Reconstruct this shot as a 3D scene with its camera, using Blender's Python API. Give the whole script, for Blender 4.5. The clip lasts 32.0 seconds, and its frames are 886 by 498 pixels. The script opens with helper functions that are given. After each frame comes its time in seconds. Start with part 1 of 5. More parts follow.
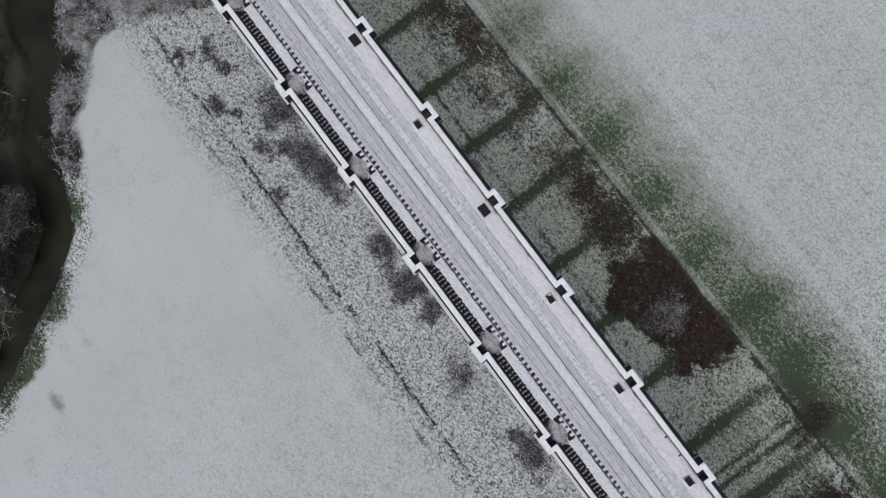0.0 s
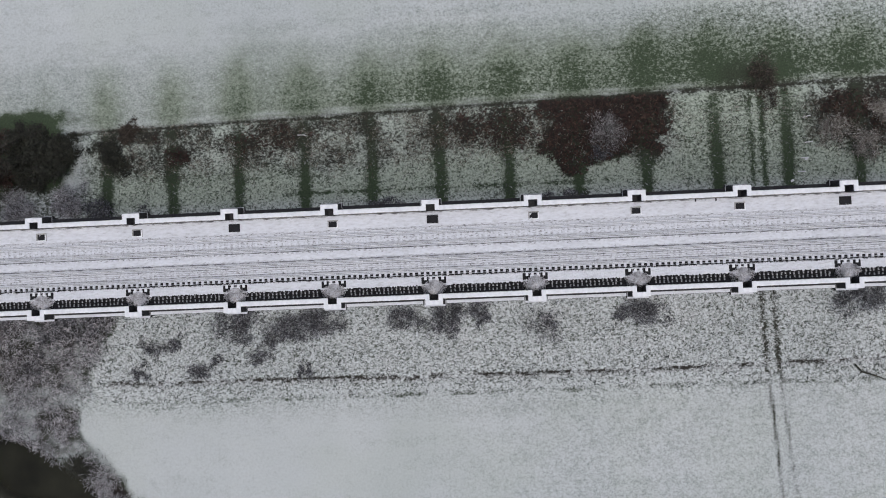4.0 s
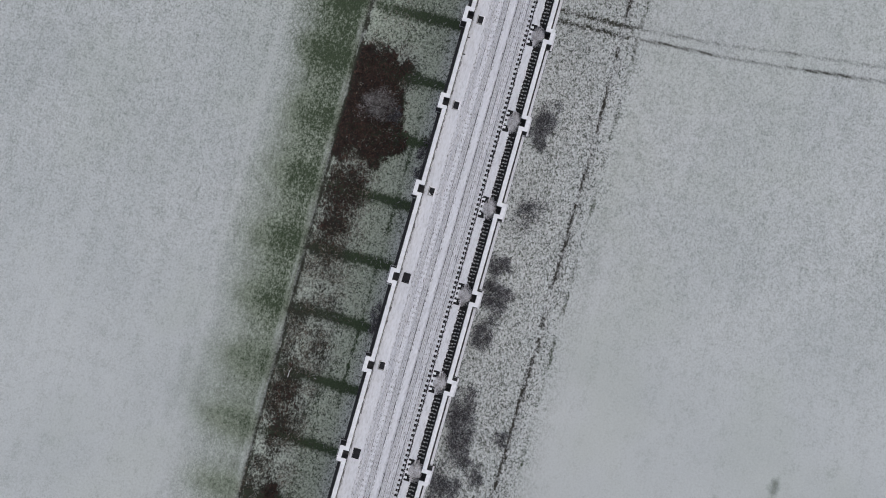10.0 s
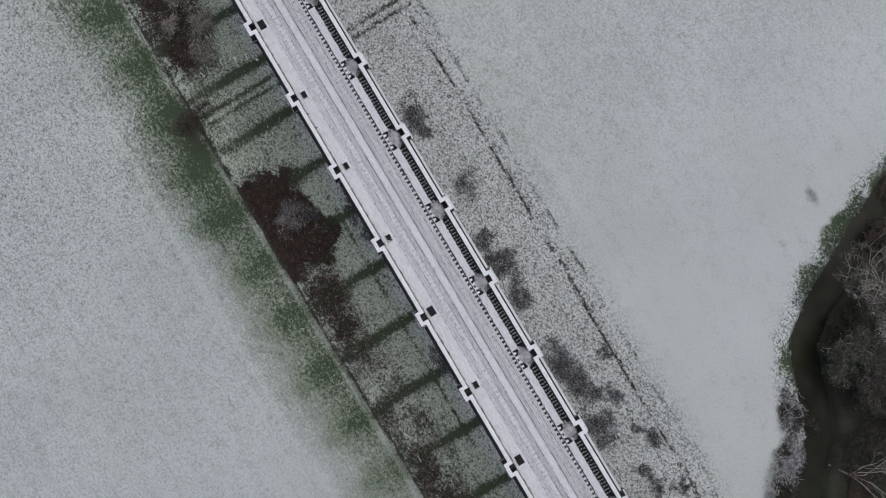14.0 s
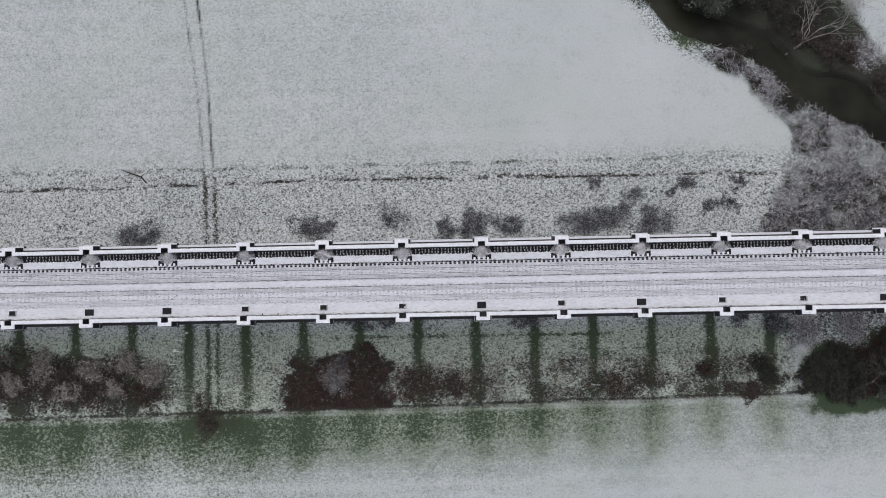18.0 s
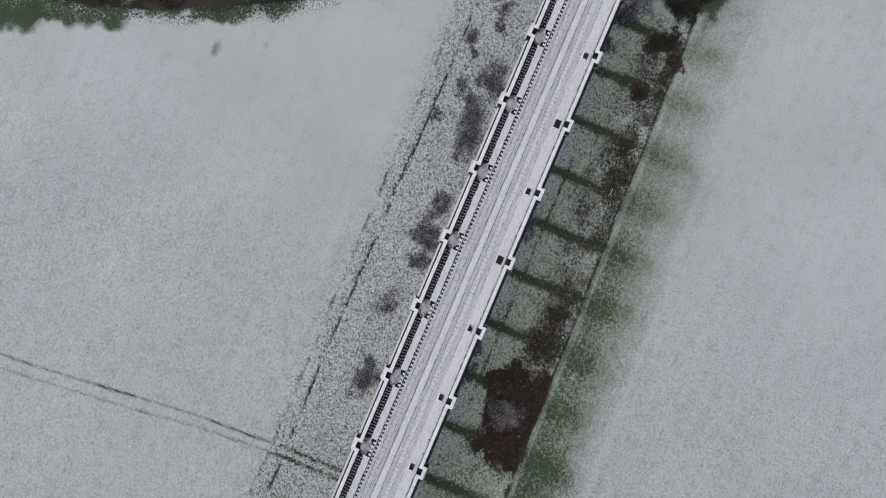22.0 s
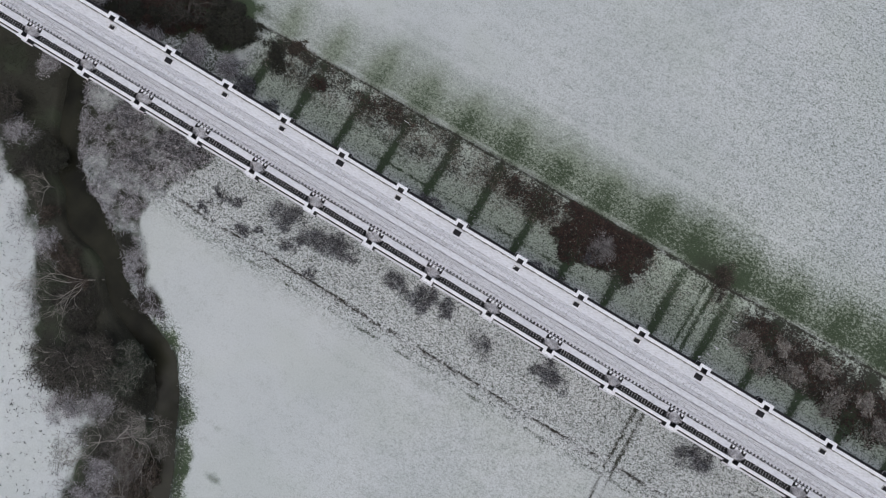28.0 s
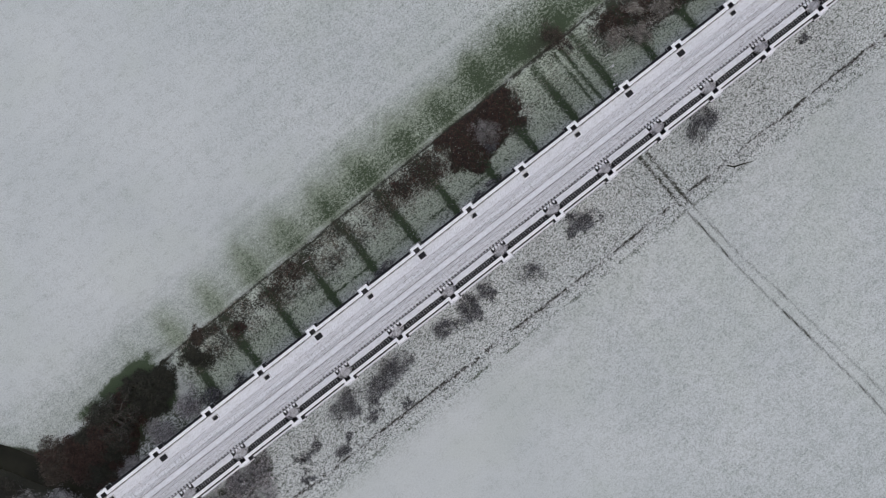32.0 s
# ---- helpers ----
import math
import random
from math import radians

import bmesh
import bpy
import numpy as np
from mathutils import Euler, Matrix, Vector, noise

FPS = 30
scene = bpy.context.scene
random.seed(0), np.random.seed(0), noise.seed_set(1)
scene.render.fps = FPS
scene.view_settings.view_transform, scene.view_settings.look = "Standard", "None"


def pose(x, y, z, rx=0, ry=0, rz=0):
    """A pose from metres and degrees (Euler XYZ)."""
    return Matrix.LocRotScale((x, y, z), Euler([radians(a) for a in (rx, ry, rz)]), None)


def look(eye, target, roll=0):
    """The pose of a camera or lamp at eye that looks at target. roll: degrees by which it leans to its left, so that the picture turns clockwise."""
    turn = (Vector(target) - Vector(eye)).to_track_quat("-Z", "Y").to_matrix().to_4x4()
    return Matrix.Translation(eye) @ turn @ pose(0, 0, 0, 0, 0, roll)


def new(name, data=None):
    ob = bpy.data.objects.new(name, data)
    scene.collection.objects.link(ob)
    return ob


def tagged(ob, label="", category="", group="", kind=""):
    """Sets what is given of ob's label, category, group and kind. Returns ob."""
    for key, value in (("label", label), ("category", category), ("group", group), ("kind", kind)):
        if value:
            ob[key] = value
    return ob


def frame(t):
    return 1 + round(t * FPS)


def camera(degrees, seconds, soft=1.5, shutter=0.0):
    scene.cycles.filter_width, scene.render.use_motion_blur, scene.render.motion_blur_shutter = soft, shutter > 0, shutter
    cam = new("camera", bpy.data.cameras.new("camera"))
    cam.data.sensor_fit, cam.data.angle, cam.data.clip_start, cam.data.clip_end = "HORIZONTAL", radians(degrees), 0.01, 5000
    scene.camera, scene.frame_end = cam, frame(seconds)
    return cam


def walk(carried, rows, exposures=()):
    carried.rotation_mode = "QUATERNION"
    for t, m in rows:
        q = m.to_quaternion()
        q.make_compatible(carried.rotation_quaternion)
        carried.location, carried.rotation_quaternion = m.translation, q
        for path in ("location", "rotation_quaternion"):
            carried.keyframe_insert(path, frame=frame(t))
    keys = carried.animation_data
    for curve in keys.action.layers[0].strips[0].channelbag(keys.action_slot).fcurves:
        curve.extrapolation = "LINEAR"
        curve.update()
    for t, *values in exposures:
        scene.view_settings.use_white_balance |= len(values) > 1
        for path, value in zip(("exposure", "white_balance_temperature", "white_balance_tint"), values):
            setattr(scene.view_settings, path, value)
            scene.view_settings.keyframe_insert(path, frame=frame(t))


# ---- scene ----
cam = camera(73.0, 32.0, soft=1.0)

def eye_row(t, x, y, z, rx, ry, rz):
    return t, pose(x, y, z, rx, ry, rz)


# The drone climbs from 65 to 108 m above the parapets while it turns on its axis.
# seconds, x, y, z, tilt, lean, heading
PATH = [
    (0, 5.089, -1.714, 100.840, 2.646, 2.547, 53.133),
    (0.5, 4.962, -1.691, 101.616, 2.481, 2.563, 46.527),
    (1, 4.815, -1.683, 102.397, 2.324, 2.562, 39.634),
    (1.5, 4.679, -1.639, 103.127, 2.194, 2.530, 33.364),
    (2, 4.585, -1.641, 103.852, 2.055, 2.501, 26.525),
    (2.5, 4.479, -1.659, 104.587, 1.918, 2.484, 20.127),
    (3, 4.384, -1.678, 105.323, 1.769, 2.468, 12.476),
    (3.5, 4.286, -1.677, 106.004, 1.619, 2.434, 5.072),
    (4, 4.170, -1.658, 106.683, 1.483, 2.359, -2.411),
    (4.5, 4.045, -1.630, 107.367, 1.371, 2.253, -9.886),
    (5, 3.921, -1.601, 108.062, 1.288, 2.121, -17.267),
    (5.5, 3.807, -1.582, 108.775, 1.244, 1.972, -24.465),
    (6, 3.713, -1.581, 109.512, 1.244, 1.810, -31.394),
    (6.5, 3.639, -1.614, 110.181, 1.258, 1.668, -37.685),
    (7, 3.599, -1.672, 110.831, 1.276, 1.551, -44.096),
    (7.5, 3.540, -1.679, 111.502, 1.314, 1.466, -49.788),
    (8, 3.458, -1.660, 112.186, 1.372, 1.360, -55.211),
    (8.5, 3.373, -1.604, 112.865, 1.464, 1.221, -59.898),
    (9, 3.258, -1.550, 113.577, 1.565, 1.062, -65.008),
    (9.5, 3.173, -1.479, 114.318, 1.686, 0.914, -69.516),
    (10, 3.120, -1.437, 115.127, 1.796, 0.787, -74.163),
    (10.5, 3.097, -1.402, 115.845, 1.890, 0.690, -78.767),
    (11, 3.080, -1.343, 116.487, 1.963, 0.625, -84.273),
    (11.5, 3.078, -1.270, 117.153, 2.039, 0.577, -89.659),
    (12, 3.078, -1.177, 117.851, 2.121, 0.564, -95.576),
    (12.5, 3.084, -1.142, 118.544, 2.222, 0.551, -101.399),
    (13, 3.104, -1.118, 119.234, 2.332, 0.585, -107.588),
    (13.5, 3.109, -1.092, 119.861, 2.428, 0.680, -113.684),
    (14, 3.107, -1.076, 120.452, 2.501, 0.808, -120.768),
    (14.5, 3.098, -1.046, 121.107, 2.519, 0.940, -127.469),
    (15, 3.099, -1.018, 121.803, 2.491, 1.048, -134.965),
    (15.5, 3.181, -1.001, 122.550, 2.455, 1.125, -142.012),
    (16, 3.324, -1.005, 123.341, 2.415, 1.157, -149.404),
    (16.5, 3.503, -1.022, 124.161, 2.372, 1.164, -157.078),
    (17, 3.691, -1.048, 124.997, 2.325, 1.165, -164.973),
    (17.5, 3.861, -1.076, 125.831, 2.272, 1.182, -173.028),
    (18, 3.988, -1.100, 126.651, 2.212, 1.234, -181.180),
    (18.5, 4.044, -1.166, 127.405, 2.139, 1.309, -188.947),
    (19, 4.080, -1.303, 128.131, 2.039, 1.423, -197.803),
    (19.5, 4.047, -1.476, 128.858, 1.925, 1.506, -206.363),
    (20, 4.028, -1.663, 129.635, 1.816, 1.569, -216.376),
    (20.5, 4.044, -1.824, 130.352, 1.730, 1.568, -225.769),
    (21, 4.079, -1.958, 131.079, 1.705, 1.481, -234.328),
    (21.5, 4.143, -2.080, 131.898, 1.743, 1.328, -240.848),
    (22, 4.247, -2.210, 132.693, 1.833, 1.151, -246.939),
    (22.5, 4.364, -2.329, 133.354, 1.957, 0.974, -252.050),
    (23, 4.462, -2.419, 133.906, 2.115, 0.811, -257.295),
    (23.5, 4.532, -2.513, 134.377, 2.293, 0.708, -262.780),
    (24, 4.593, -2.598, 134.934, 2.461, 0.663, -268.952),
    (24.5, 4.645, -2.710, 135.589, 2.604, 0.679, -274.887),
    (25, 4.677, -2.839, 136.269, 2.711, 0.714, -281.905),
    (25.5, 4.651, -2.991, 136.918, 2.795, 0.735, -288.553),
    (26, 4.562, -3.183, 137.566, 2.857, 0.750, -295.830),
    (26.5, 4.433, -3.379, 138.208, 2.908, 0.771, -303.626),
    (27, 4.286, -3.547, 138.840, 2.958, 0.812, -311.828),
    (27.5, 4.146, -3.653, 139.458, 3.018, 0.885, -320.324),
    (28, 4.034, -3.664, 140.060, 3.095, 1.004, -329.003),
    (28.5, 3.985, -3.619, 140.676, 3.161, 1.167, -337.163),
    (29, 3.989, -3.588, 141.343, 3.182, 1.376, -346.499),
    (29.5, 4.004, -3.562, 142.028, 3.170, 1.595, -355.734),
    (30, 3.960, -3.605, 142.728, 3.100, 1.816, -366.099),
    (30.5, 3.942, -3.690, 143.333, 3.003, 1.951, -374.596),
    (31, 3.954, -3.804, 143.952, 2.893, 2.027, -382.814),
    (31.5, 3.991, -3.912, 144.582, 2.782, 2.089, -390.205),
    (32, 4.039, -4.021, 145.247, 2.665, 2.150, -397.969),
]
# the drone's automatic exposure drifts a little as it turns: seconds, stops
EXPOSURES = [(t, 0.30 + stops) for t, stops in ((0, -0.08), (2, 0.0), (3.5, 0.03), (6, -0.03), (8, -0.08), (10, -0.14), (13, -0.20), (15, -0.12), (18, 0.05), (20, 0.0), (22, -0.13), (24, -0.18), (25.5, -0.15), (28, 0.0), (29.5, 0.05), (32, -0.05))]
walk(cam, [eye_row(*row) for row in PATH], EXPOSURES)

# ---- sky and sun: an overcast winter day ----
world = bpy.data.worlds.new("overcast_sky")
scene.world = world
world.use_nodes = True
wn = world.node_tree.nodes
wl = world.node_tree.links
sky = wn.new("ShaderNodeTexSky")
sky.sky_type = "NISHITA"
sky.sun_disc = False
sky.sun_elevation = radians(72)
sky.sun_rotation = radians(158)
sky.air_density, sky.dust_density, sky.ozone_density = 1.0, 4.0, 1.0
grey = wn.new("ShaderNodeHueSaturation")
grey.inputs["Saturation"].default_value = 0.70
wl.new(sky.outputs[0], grey.inputs["Color"])
wl.new(grey.outputs[0], wn["Background"].inputs["Color"])
wn["Background"].inputs["Strength"].default_value = 0.085

sun_data = bpy.data.lights.new("sun", "SUN")
sun_data.energy = 0.75
sun_data.angle = radians(50)
sun_data.color = (1.0, 0.985, 0.96)
sun = new("sun", sun_data)
sun.matrix_world = look((12, -29, 100), (0, 0, 0))

# ---- materials ----


def material(name, rough=0.8, metal=0.0):
    m = bpy.data.materials.new(name)
    m.use_nodes = True
    b = m.node_tree.nodes["Principled BSDF"]
    b.inputs["Roughness"].default_value = rough
    b.inputs["Metallic"].default_value = metal
    return m, m.node_tree.nodes, m.node_tree.links, b


def ramp(nodes, stops):
    r = nodes.new("ShaderNodeValToRGB")
    e = r.color_ramp.elements
    while len(e) < len(stops):
        e.new(0.5)
    for el, (p, c) in zip(e, stops):
        el.position = p
        el.color = (*c, 1)
    return r


def noise_node(nodes, links, scale, detail=4, stretch=None, coord="Object"):
    tc = nodes.new("ShaderNodeTexCoord")
    n = nodes.new("ShaderNodeTexNoise")
    n.inputs["Scale"].default_value = scale
    n.inputs["Detail"].default_value = detail
    if stretch:
        mp = nodes.new("ShaderNodeMapping")
        mp.inputs["Scale"].default_value = stretch
        links.new(tc.outputs[coord], mp.inputs[0])
        links.new(mp.outputs[0], n.inputs["Vector"])
    else:
        links.new(tc.outputs[coord], n.inputs["Vector"])
    return n


def mixc(nodes, links, fac, a, b, kind="MIX"):
    x = nodes.new("ShaderNodeMix")
    x.data_type = "RGBA"
    x.blend_type = kind
    for sock, v in ((x.inputs[0], fac), (x.inputs[6], a), (x.inputs[7], b)):
        if isinstance(v, (int, float)):
            sock.default_value = v
        elif isinstance(v, tuple):
            sock.default_value = (*v, 1)
        else:
            links.new(v, sock)
    return x.outputs[2]


def calc(nodes, links, op, a, b=0.0, c=0.0, clamp=False):
    x = nodes.new("ShaderNodeMath")
    x.operation = op
    x.use_clamp = clamp
    for sock, v in zip(x.inputs, (a, b, c)):
        if isinstance(v, (int, float)):
            sock.default_value = v
        else:
            links.new(v, sock)
    return x.outputs[0]


def bump(nodes, links, bsdf, height, strength=0.4, distance=0.05):
    b = nodes.new("ShaderNodeBump")
    b.inputs["Strength"].default_value = strength
    b.inputs["Distance"].default_value = distance
    links.new(height, b.inputs["Height"])
    links.new(b.outputs[0], bsdf.inputs["Normal"])


def two_scale(name, stops_fine, fine, coarse, dim, rough=0.8, metal=0.0, bumps=0.3, stretch=None, coord="Object"):
    """A surface with a fine grain between colours and a coarse stain that multiplies it by dim to 1."""
    m, n, l, b = material(name, rough, metal)
    f = noise_node(n, l, fine, 6, stretch, coord)
    r = ramp(n, stops_fine)
    l.new(f.outputs["Fac"], r.inputs[0])
    c = noise_node(n, l, coarse, 3, None, coord)
    r2 = ramp(n, [(0.35, (dim,) * 3), (0.65, (1, 1, 1))])
    l.new(c.outputs["Fac"], r2.inputs[0])
    l.new(mixc(n, l, 1.0, r.outputs[0], r2.outputs[0], "MULTIPLY"), b.inputs["Base Color"])
    bump(n, l, b, f.outputs["Fac"], bumps)
    return m


snow_cap = two_scale("snow_cap", [(0.30, (0.74, 0.75, 0.79)), (0.6, (0.85, 0.86, 0.90))], 3.0, 0.35, 0.93, 0.7)
snow_deck = two_scale("snow_trodden", [(0.26, (0.50, 0.507, 0.54)), (0.40, (0.635, 0.645, 0.69)), (0.62, (0.715, 0.73, 0.785))], 4.5, 0.25, 0.94, 0.75, stretch=(0.35, 1, 1))
ballast_snow = two_scale("ballast_under_snow", [(0.33, (0.20, 0.197, 0.205)), (0.41, (0.49, 0.50, 0.535)), (0.56, (0.69, 0.70, 0.75))], 5.2, 0.3, 0.92, 0.85, bumps=0.6, stretch=(0.55, 1.3, 1))
dark_line = two_scale("wet_gap_beside_rail", [(0.36, (0.055, 0.055, 0.062)), (0.50, (0.20, 0.20, 0.215)), (0.62, (0.56, 0.565, 0.605))], 3.0, 0.4, 0.9, 0.8, stretch=(0.45, 1, 1))
faint_line = two_scale("frosted_gap_beside_rail", [(0.36, (0.13, 0.127, 0.135)), (0.46, (0.38, 0.38, 0.40)), (0.60, (0.66, 0.67, 0.715))], 3.0, 0.4, 0.9, 0.8, stretch=(0.35, 1, 1))
# dark ballast, near black because its colour also carries shade
ballast_shaded = two_scale("ballast_with_shade", [(0.35, (0.004, 0.004, 0.005)), (0.65, (0.022, 0.021, 0.024))], 14.0, 0.8, 0.6, 0.95, bumps=0.8)
stone_dark = two_scale("dark_stone", [(0.3, (0.012, 0.012, 0.015)), (0.7, (0.050, 0.049, 0.056))], 5.0, 0.4, 0.7, 0.85)
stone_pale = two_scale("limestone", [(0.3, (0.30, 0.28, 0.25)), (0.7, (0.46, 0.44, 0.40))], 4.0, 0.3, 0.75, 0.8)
brick = two_scale("red_brickwork", [(0.3, (0.17, 0.085, 0.06)), (0.7, (0.32, 0.17, 0.12))], 9.0, 0.2, 0.7, 0.85)
rail_crust = two_scale("snow_crusted_steel", [(0.37, (0.06, 0.055, 0.056)), (0.45, (0.34, 0.34, 0.36)), (0.56, (0.70, 0.70, 0.74))], 3.0, 0.5, 0.85, 0.7, stretch=(0.22, 1, 1))
pattern_pale = two_scale("shadow_pattern_pale", [(0.34, (0.14, 0.138, 0.145)), (0.50, (0.37, 0.37, 0.385)), (0.66, (0.62, 0.625, 0.66))], 4.0, 0.6, 0.85, 0.8)
iron_dark = two_scale("dark_iron", [(0.3, (0.006, 0.006, 0.008)), (0.7, (0.020, 0.019, 0.024))], 9.0, 1.0, 0.7, 0.9)
concrete = two_scale("concrete", [(0.3, (0.30, 0.30, 0.29)), (0.7, (0.45, 0.45, 0.44))], 8.0, 0.9, 0.8, 0.85)


def leafy(name, colours, rough=0.75):
    """Foliage or twigs: the colour varies from piece to piece."""
    m, n, l, b = material(name, rough)
    g = n.new("ShaderNodeNewGeometry")
    r = ramp(n, colours)
    l.new(g.outputs["Random Per Island"], r.inputs[0])
    f = noise_node(n, l, 0.9, 3)
    r2 = ramp(n, [(0.35, (0.6,) * 3), (0.65, (1.15,) * 3)])
    l.new(f.outputs["Fac"], r2.inputs[0])
    l.new(mixc(n, l, 1.0, r.outputs[0], r2.outputs[0], "MULTIPLY"), b.inputs["Base Color"])
    return m


bramble = leafy("bramble_leaves", [(0.0, (0.034, 0.034, 0.040)), (0.5, (0.080, 0.081, 0.093)), (0.8, (0.165, 0.168, 0.188)), (0.97, (0.44, 0.45, 0.48))])
frost_twig = leafy("frosted_twigs", [(0.0, (0.035, 0.028, 0.031)), (0.30, (0.10, 0.088, 0.097)), (0.50, (0.44, 0.43, 0.46)), (1.0, (0.82, 0.82, 0.86))])
brown_leaf = leafy("dead_bracken", [(0.0, (0.022, 0.0105, 0.0078)), (0.6, (0.046, 0.0225, 0.0165)), (0.9, (0.076, 0.043, 0.033))])
bracken_frost = leafy("frosted_bracken", [(0.0, (0.028, 0.020, 0.013)), (0.35, (0.070, 0.054, 0.038)), (0.65, (0.15, 0.128, 0.10)), (0.85, (0.25, 0.235, 0.20)), (1.0, (0.38, 0.37, 0.34))])
ivy = leafy("dark_ivy", [(0.0, (0.015, 0.016, 0.011)), (0.6, (0.028, 0.029, 0.020)), (1.0, (0.047, 0.050, 0.035))])
olive_leaf = leafy("olive_twigs", [(0.0, (0.014, 0.013, 0.010)), (0.6, (0.034, 0.031, 0.024)), (0.9, (0.055, 0.052, 0.042)), (1.0, (0.11, 0.11, 0.10))])
grass_blade = leafy("winter_grass", [(0.0, (0.030, 0.042, 0.032)), (0.5, (0.075, 0.092, 0.075)), (0.8, (0.17, 0.19, 0.17)), (1.0, (0.45, 0.47, 0.46))])
grass_grey = leafy("frosted_grass", [(0.0, (0.045, 0.053, 0.051)), (0.45, (0.11, 0.122, 0.12)), (0.65, (0.36, 0.375, 0.38)), (1.0, (0.66, 0.68, 0.70))])
red_twig = leafy("reddish_twigs", [(0.0, (0.021, 0.014, 0.010)), (0.6, (0.050, 0.036, 0.026)), (1.0, (0.13, 0.108, 0.088))])
lichen_twig = leafy("grey_green_twigs", [(0.0, (0.028, 0.034, 0.025)), (0.6, (0.055, 0.064, 0.047)), (0.9, (0.10, 0.11, 0.09)), (1.0, (0.20, 0.21, 0.19))])
dark_twig = leafy("dark_twigs", [(0.0, (0.010, 0.011, 0.007)), (0.6, (0.023, 0.024, 0.015)), (1.0, (0.054, 0.054, 0.040))])
pale_twig = leafy("pale_brown_twigs", [(0.0, (0.07, 0.055, 0.045)), (0.35, (0.20, 0.175, 0.15)), (0.7, (0.40, 0.375, 0.34)), (1.0, (0.62, 0.61, 0.59))])
bark = two_scale("grey_bark", [(0.3, (0.06, 0.052, 0.045)), (0.7, (0.17, 0.155, 0.14))], 5.0, 0.5, 0.6, 0.85)
bark_mid = two_scale("frosted_bark", [(0.3, (0.11, 0.10, 0.092)), (0.7, (0.26, 0.245, 0.23))], 5.0, 0.5, 0.6, 0.85)
lilac_twig = leafy("grey_lilac_twigs", [(0.0, (0.045, 0.038, 0.038)), (0.4, (0.15, 0.137, 0.138)), (0.7, (0.32, 0.305, 0.305)), (1.0, (0.58, 0.57, 0.58))])
bark_pale = two_scale("bleached_bark", [(0.3, (0.22, 0.205, 0.185)), (0.7, (0.43, 0.41, 0.38))], 4.0, 0.5, 0.7, 0.8)

# ground: grass and earth under patchy snow; the cover at each place comes with the mesh
ground_mat, gn, gl, gb = material("snowy_grassland", 0.85)
at = gn.new("ShaderNodeAttribute")
at.attribute_name = "cover"
sep = gn.new("ShaderNodeSeparateColor")
gl.new(at.outputs["Color"], sep.inputs[0])
fine = noise_node(gn, gl, 3.6, 8)
fine.inputs["Roughness"].default_value = 0.68
grain = noise_node(gn, gl, 11.0, 4)
mid = noise_node(gn, gl, 0.35, 5)
wide = noise_node(gn, gl, 0.035, 4)
grass_ramp = ramp(gn, [(0.30, (0.018, 0.030, 0.014)), (0.52, (0.041, 0.067, 0.031)), (0.75, (0.088, 0.126, 0.072))])
gl.new(fine.outputs["Fac"], grass_ramp.inputs[0])
earth_ramp = ramp(gn, [(0.3, (0.012, 0.0102, 0.0085)), (0.6, (0.028, 0.0235, 0.019)), (0.8, (0.062, 0.055, 0.047))])
gl.new(fine.outputs["Fac"], earth_ramp.inputs[0])
soil = mixc(gn, gl, sep.outputs[1], grass_ramp.outputs[0], earth_ramp.outputs[0])
streak = noise_node(gn, gl, 1.0, 4, (0.03, 0.45, 1))
amp = calc(gn, gl, "MULTIPLY_ADD", sep.outputs[2], 0.80, 0.12)
k = calc(gn, gl, "SUBTRACT", fine.outputs["Fac"], 0.5)
k = calc(gn, gl, "MULTIPLY", k, 1.1)
k3 = calc(gn, gl, "SUBTRACT", grain.outputs["Fac"], 0.5)
k = calc(gn, gl, "MULTIPLY_ADD", k3, 1.3, k)
k = calc(gn, gl, "MULTIPLY", k, amp)
k2 = calc(gn, gl, "SUBTRACT", mid.outputs["Fac"], 0.5)
k = calc(gn, gl, "MULTIPLY_ADD", k2, 0.30, k)
k4 = calc(gn, gl, "SUBTRACT", streak.outputs["Fac"], 0.5)
k = calc(gn, gl, "MULTIPLY_ADD", k4, 0.17, k)
mottle = noise_node(gn, gl, 1.25, 7)
mottle.inputs["Roughness"].default_value = 0.72
k5 = calc(gn, gl, "SUBTRACT", mottle.outputs["Fac"], 0.5)
k5 = calc(gn, gl, "MULTIPLY", k5, sep.outputs[2])
k = calc(gn, gl, "MULTIPLY_ADD", k5, 2.9, k)
tc = gn.new("ShaderNodeTexCoord")
turn = gn.new("ShaderNodeMapping")
turn.inputs["Rotation"].default_value = (0, 0, radians(-28))
turn.inputs["Scale"].default_value = (1.6, 3.0, 1)
gl.new(tc.outputs["Object"], turn.inputs[0])
fleck = gn.new("ShaderNodeTexNoise")
fleck.inputs["Scale"].default_value = 1.15
fleck.inputs["Detail"].default_value = 2.5
fleck.inputs["Distortion"].default_value = 0.8
gl.new(turn.outputs[0], fleck.inputs["Vector"])
k6 = calc(gn, gl, "SUBTRACT", fleck.outputs["Fac"], 0.5)
tuft_amp = calc(gn, gl, "MULTIPLY_ADD", sep.outputs[2], 1.02, -0.09)
k6 = calc(gn, gl, "MULTIPLY", k6, tuft_amp)
k = calc(gn, gl, "MULTIPLY_ADD", k6, 2.3, k)
grit = noise_node(gn, gl, 1.7, 3)
grit.inputs["Roughness"].default_value = 0.55
grit.inputs["Distortion"].default_value = 1.2
k7 = calc(gn, gl, "SUBTRACT", grit.outputs["Fac"], 0.5)
k7 = calc(gn, gl, "MULTIPLY", k7, tuft_amp)
k = calc(gn, gl, "MULTIPLY_ADD", k7, 1.8, k)
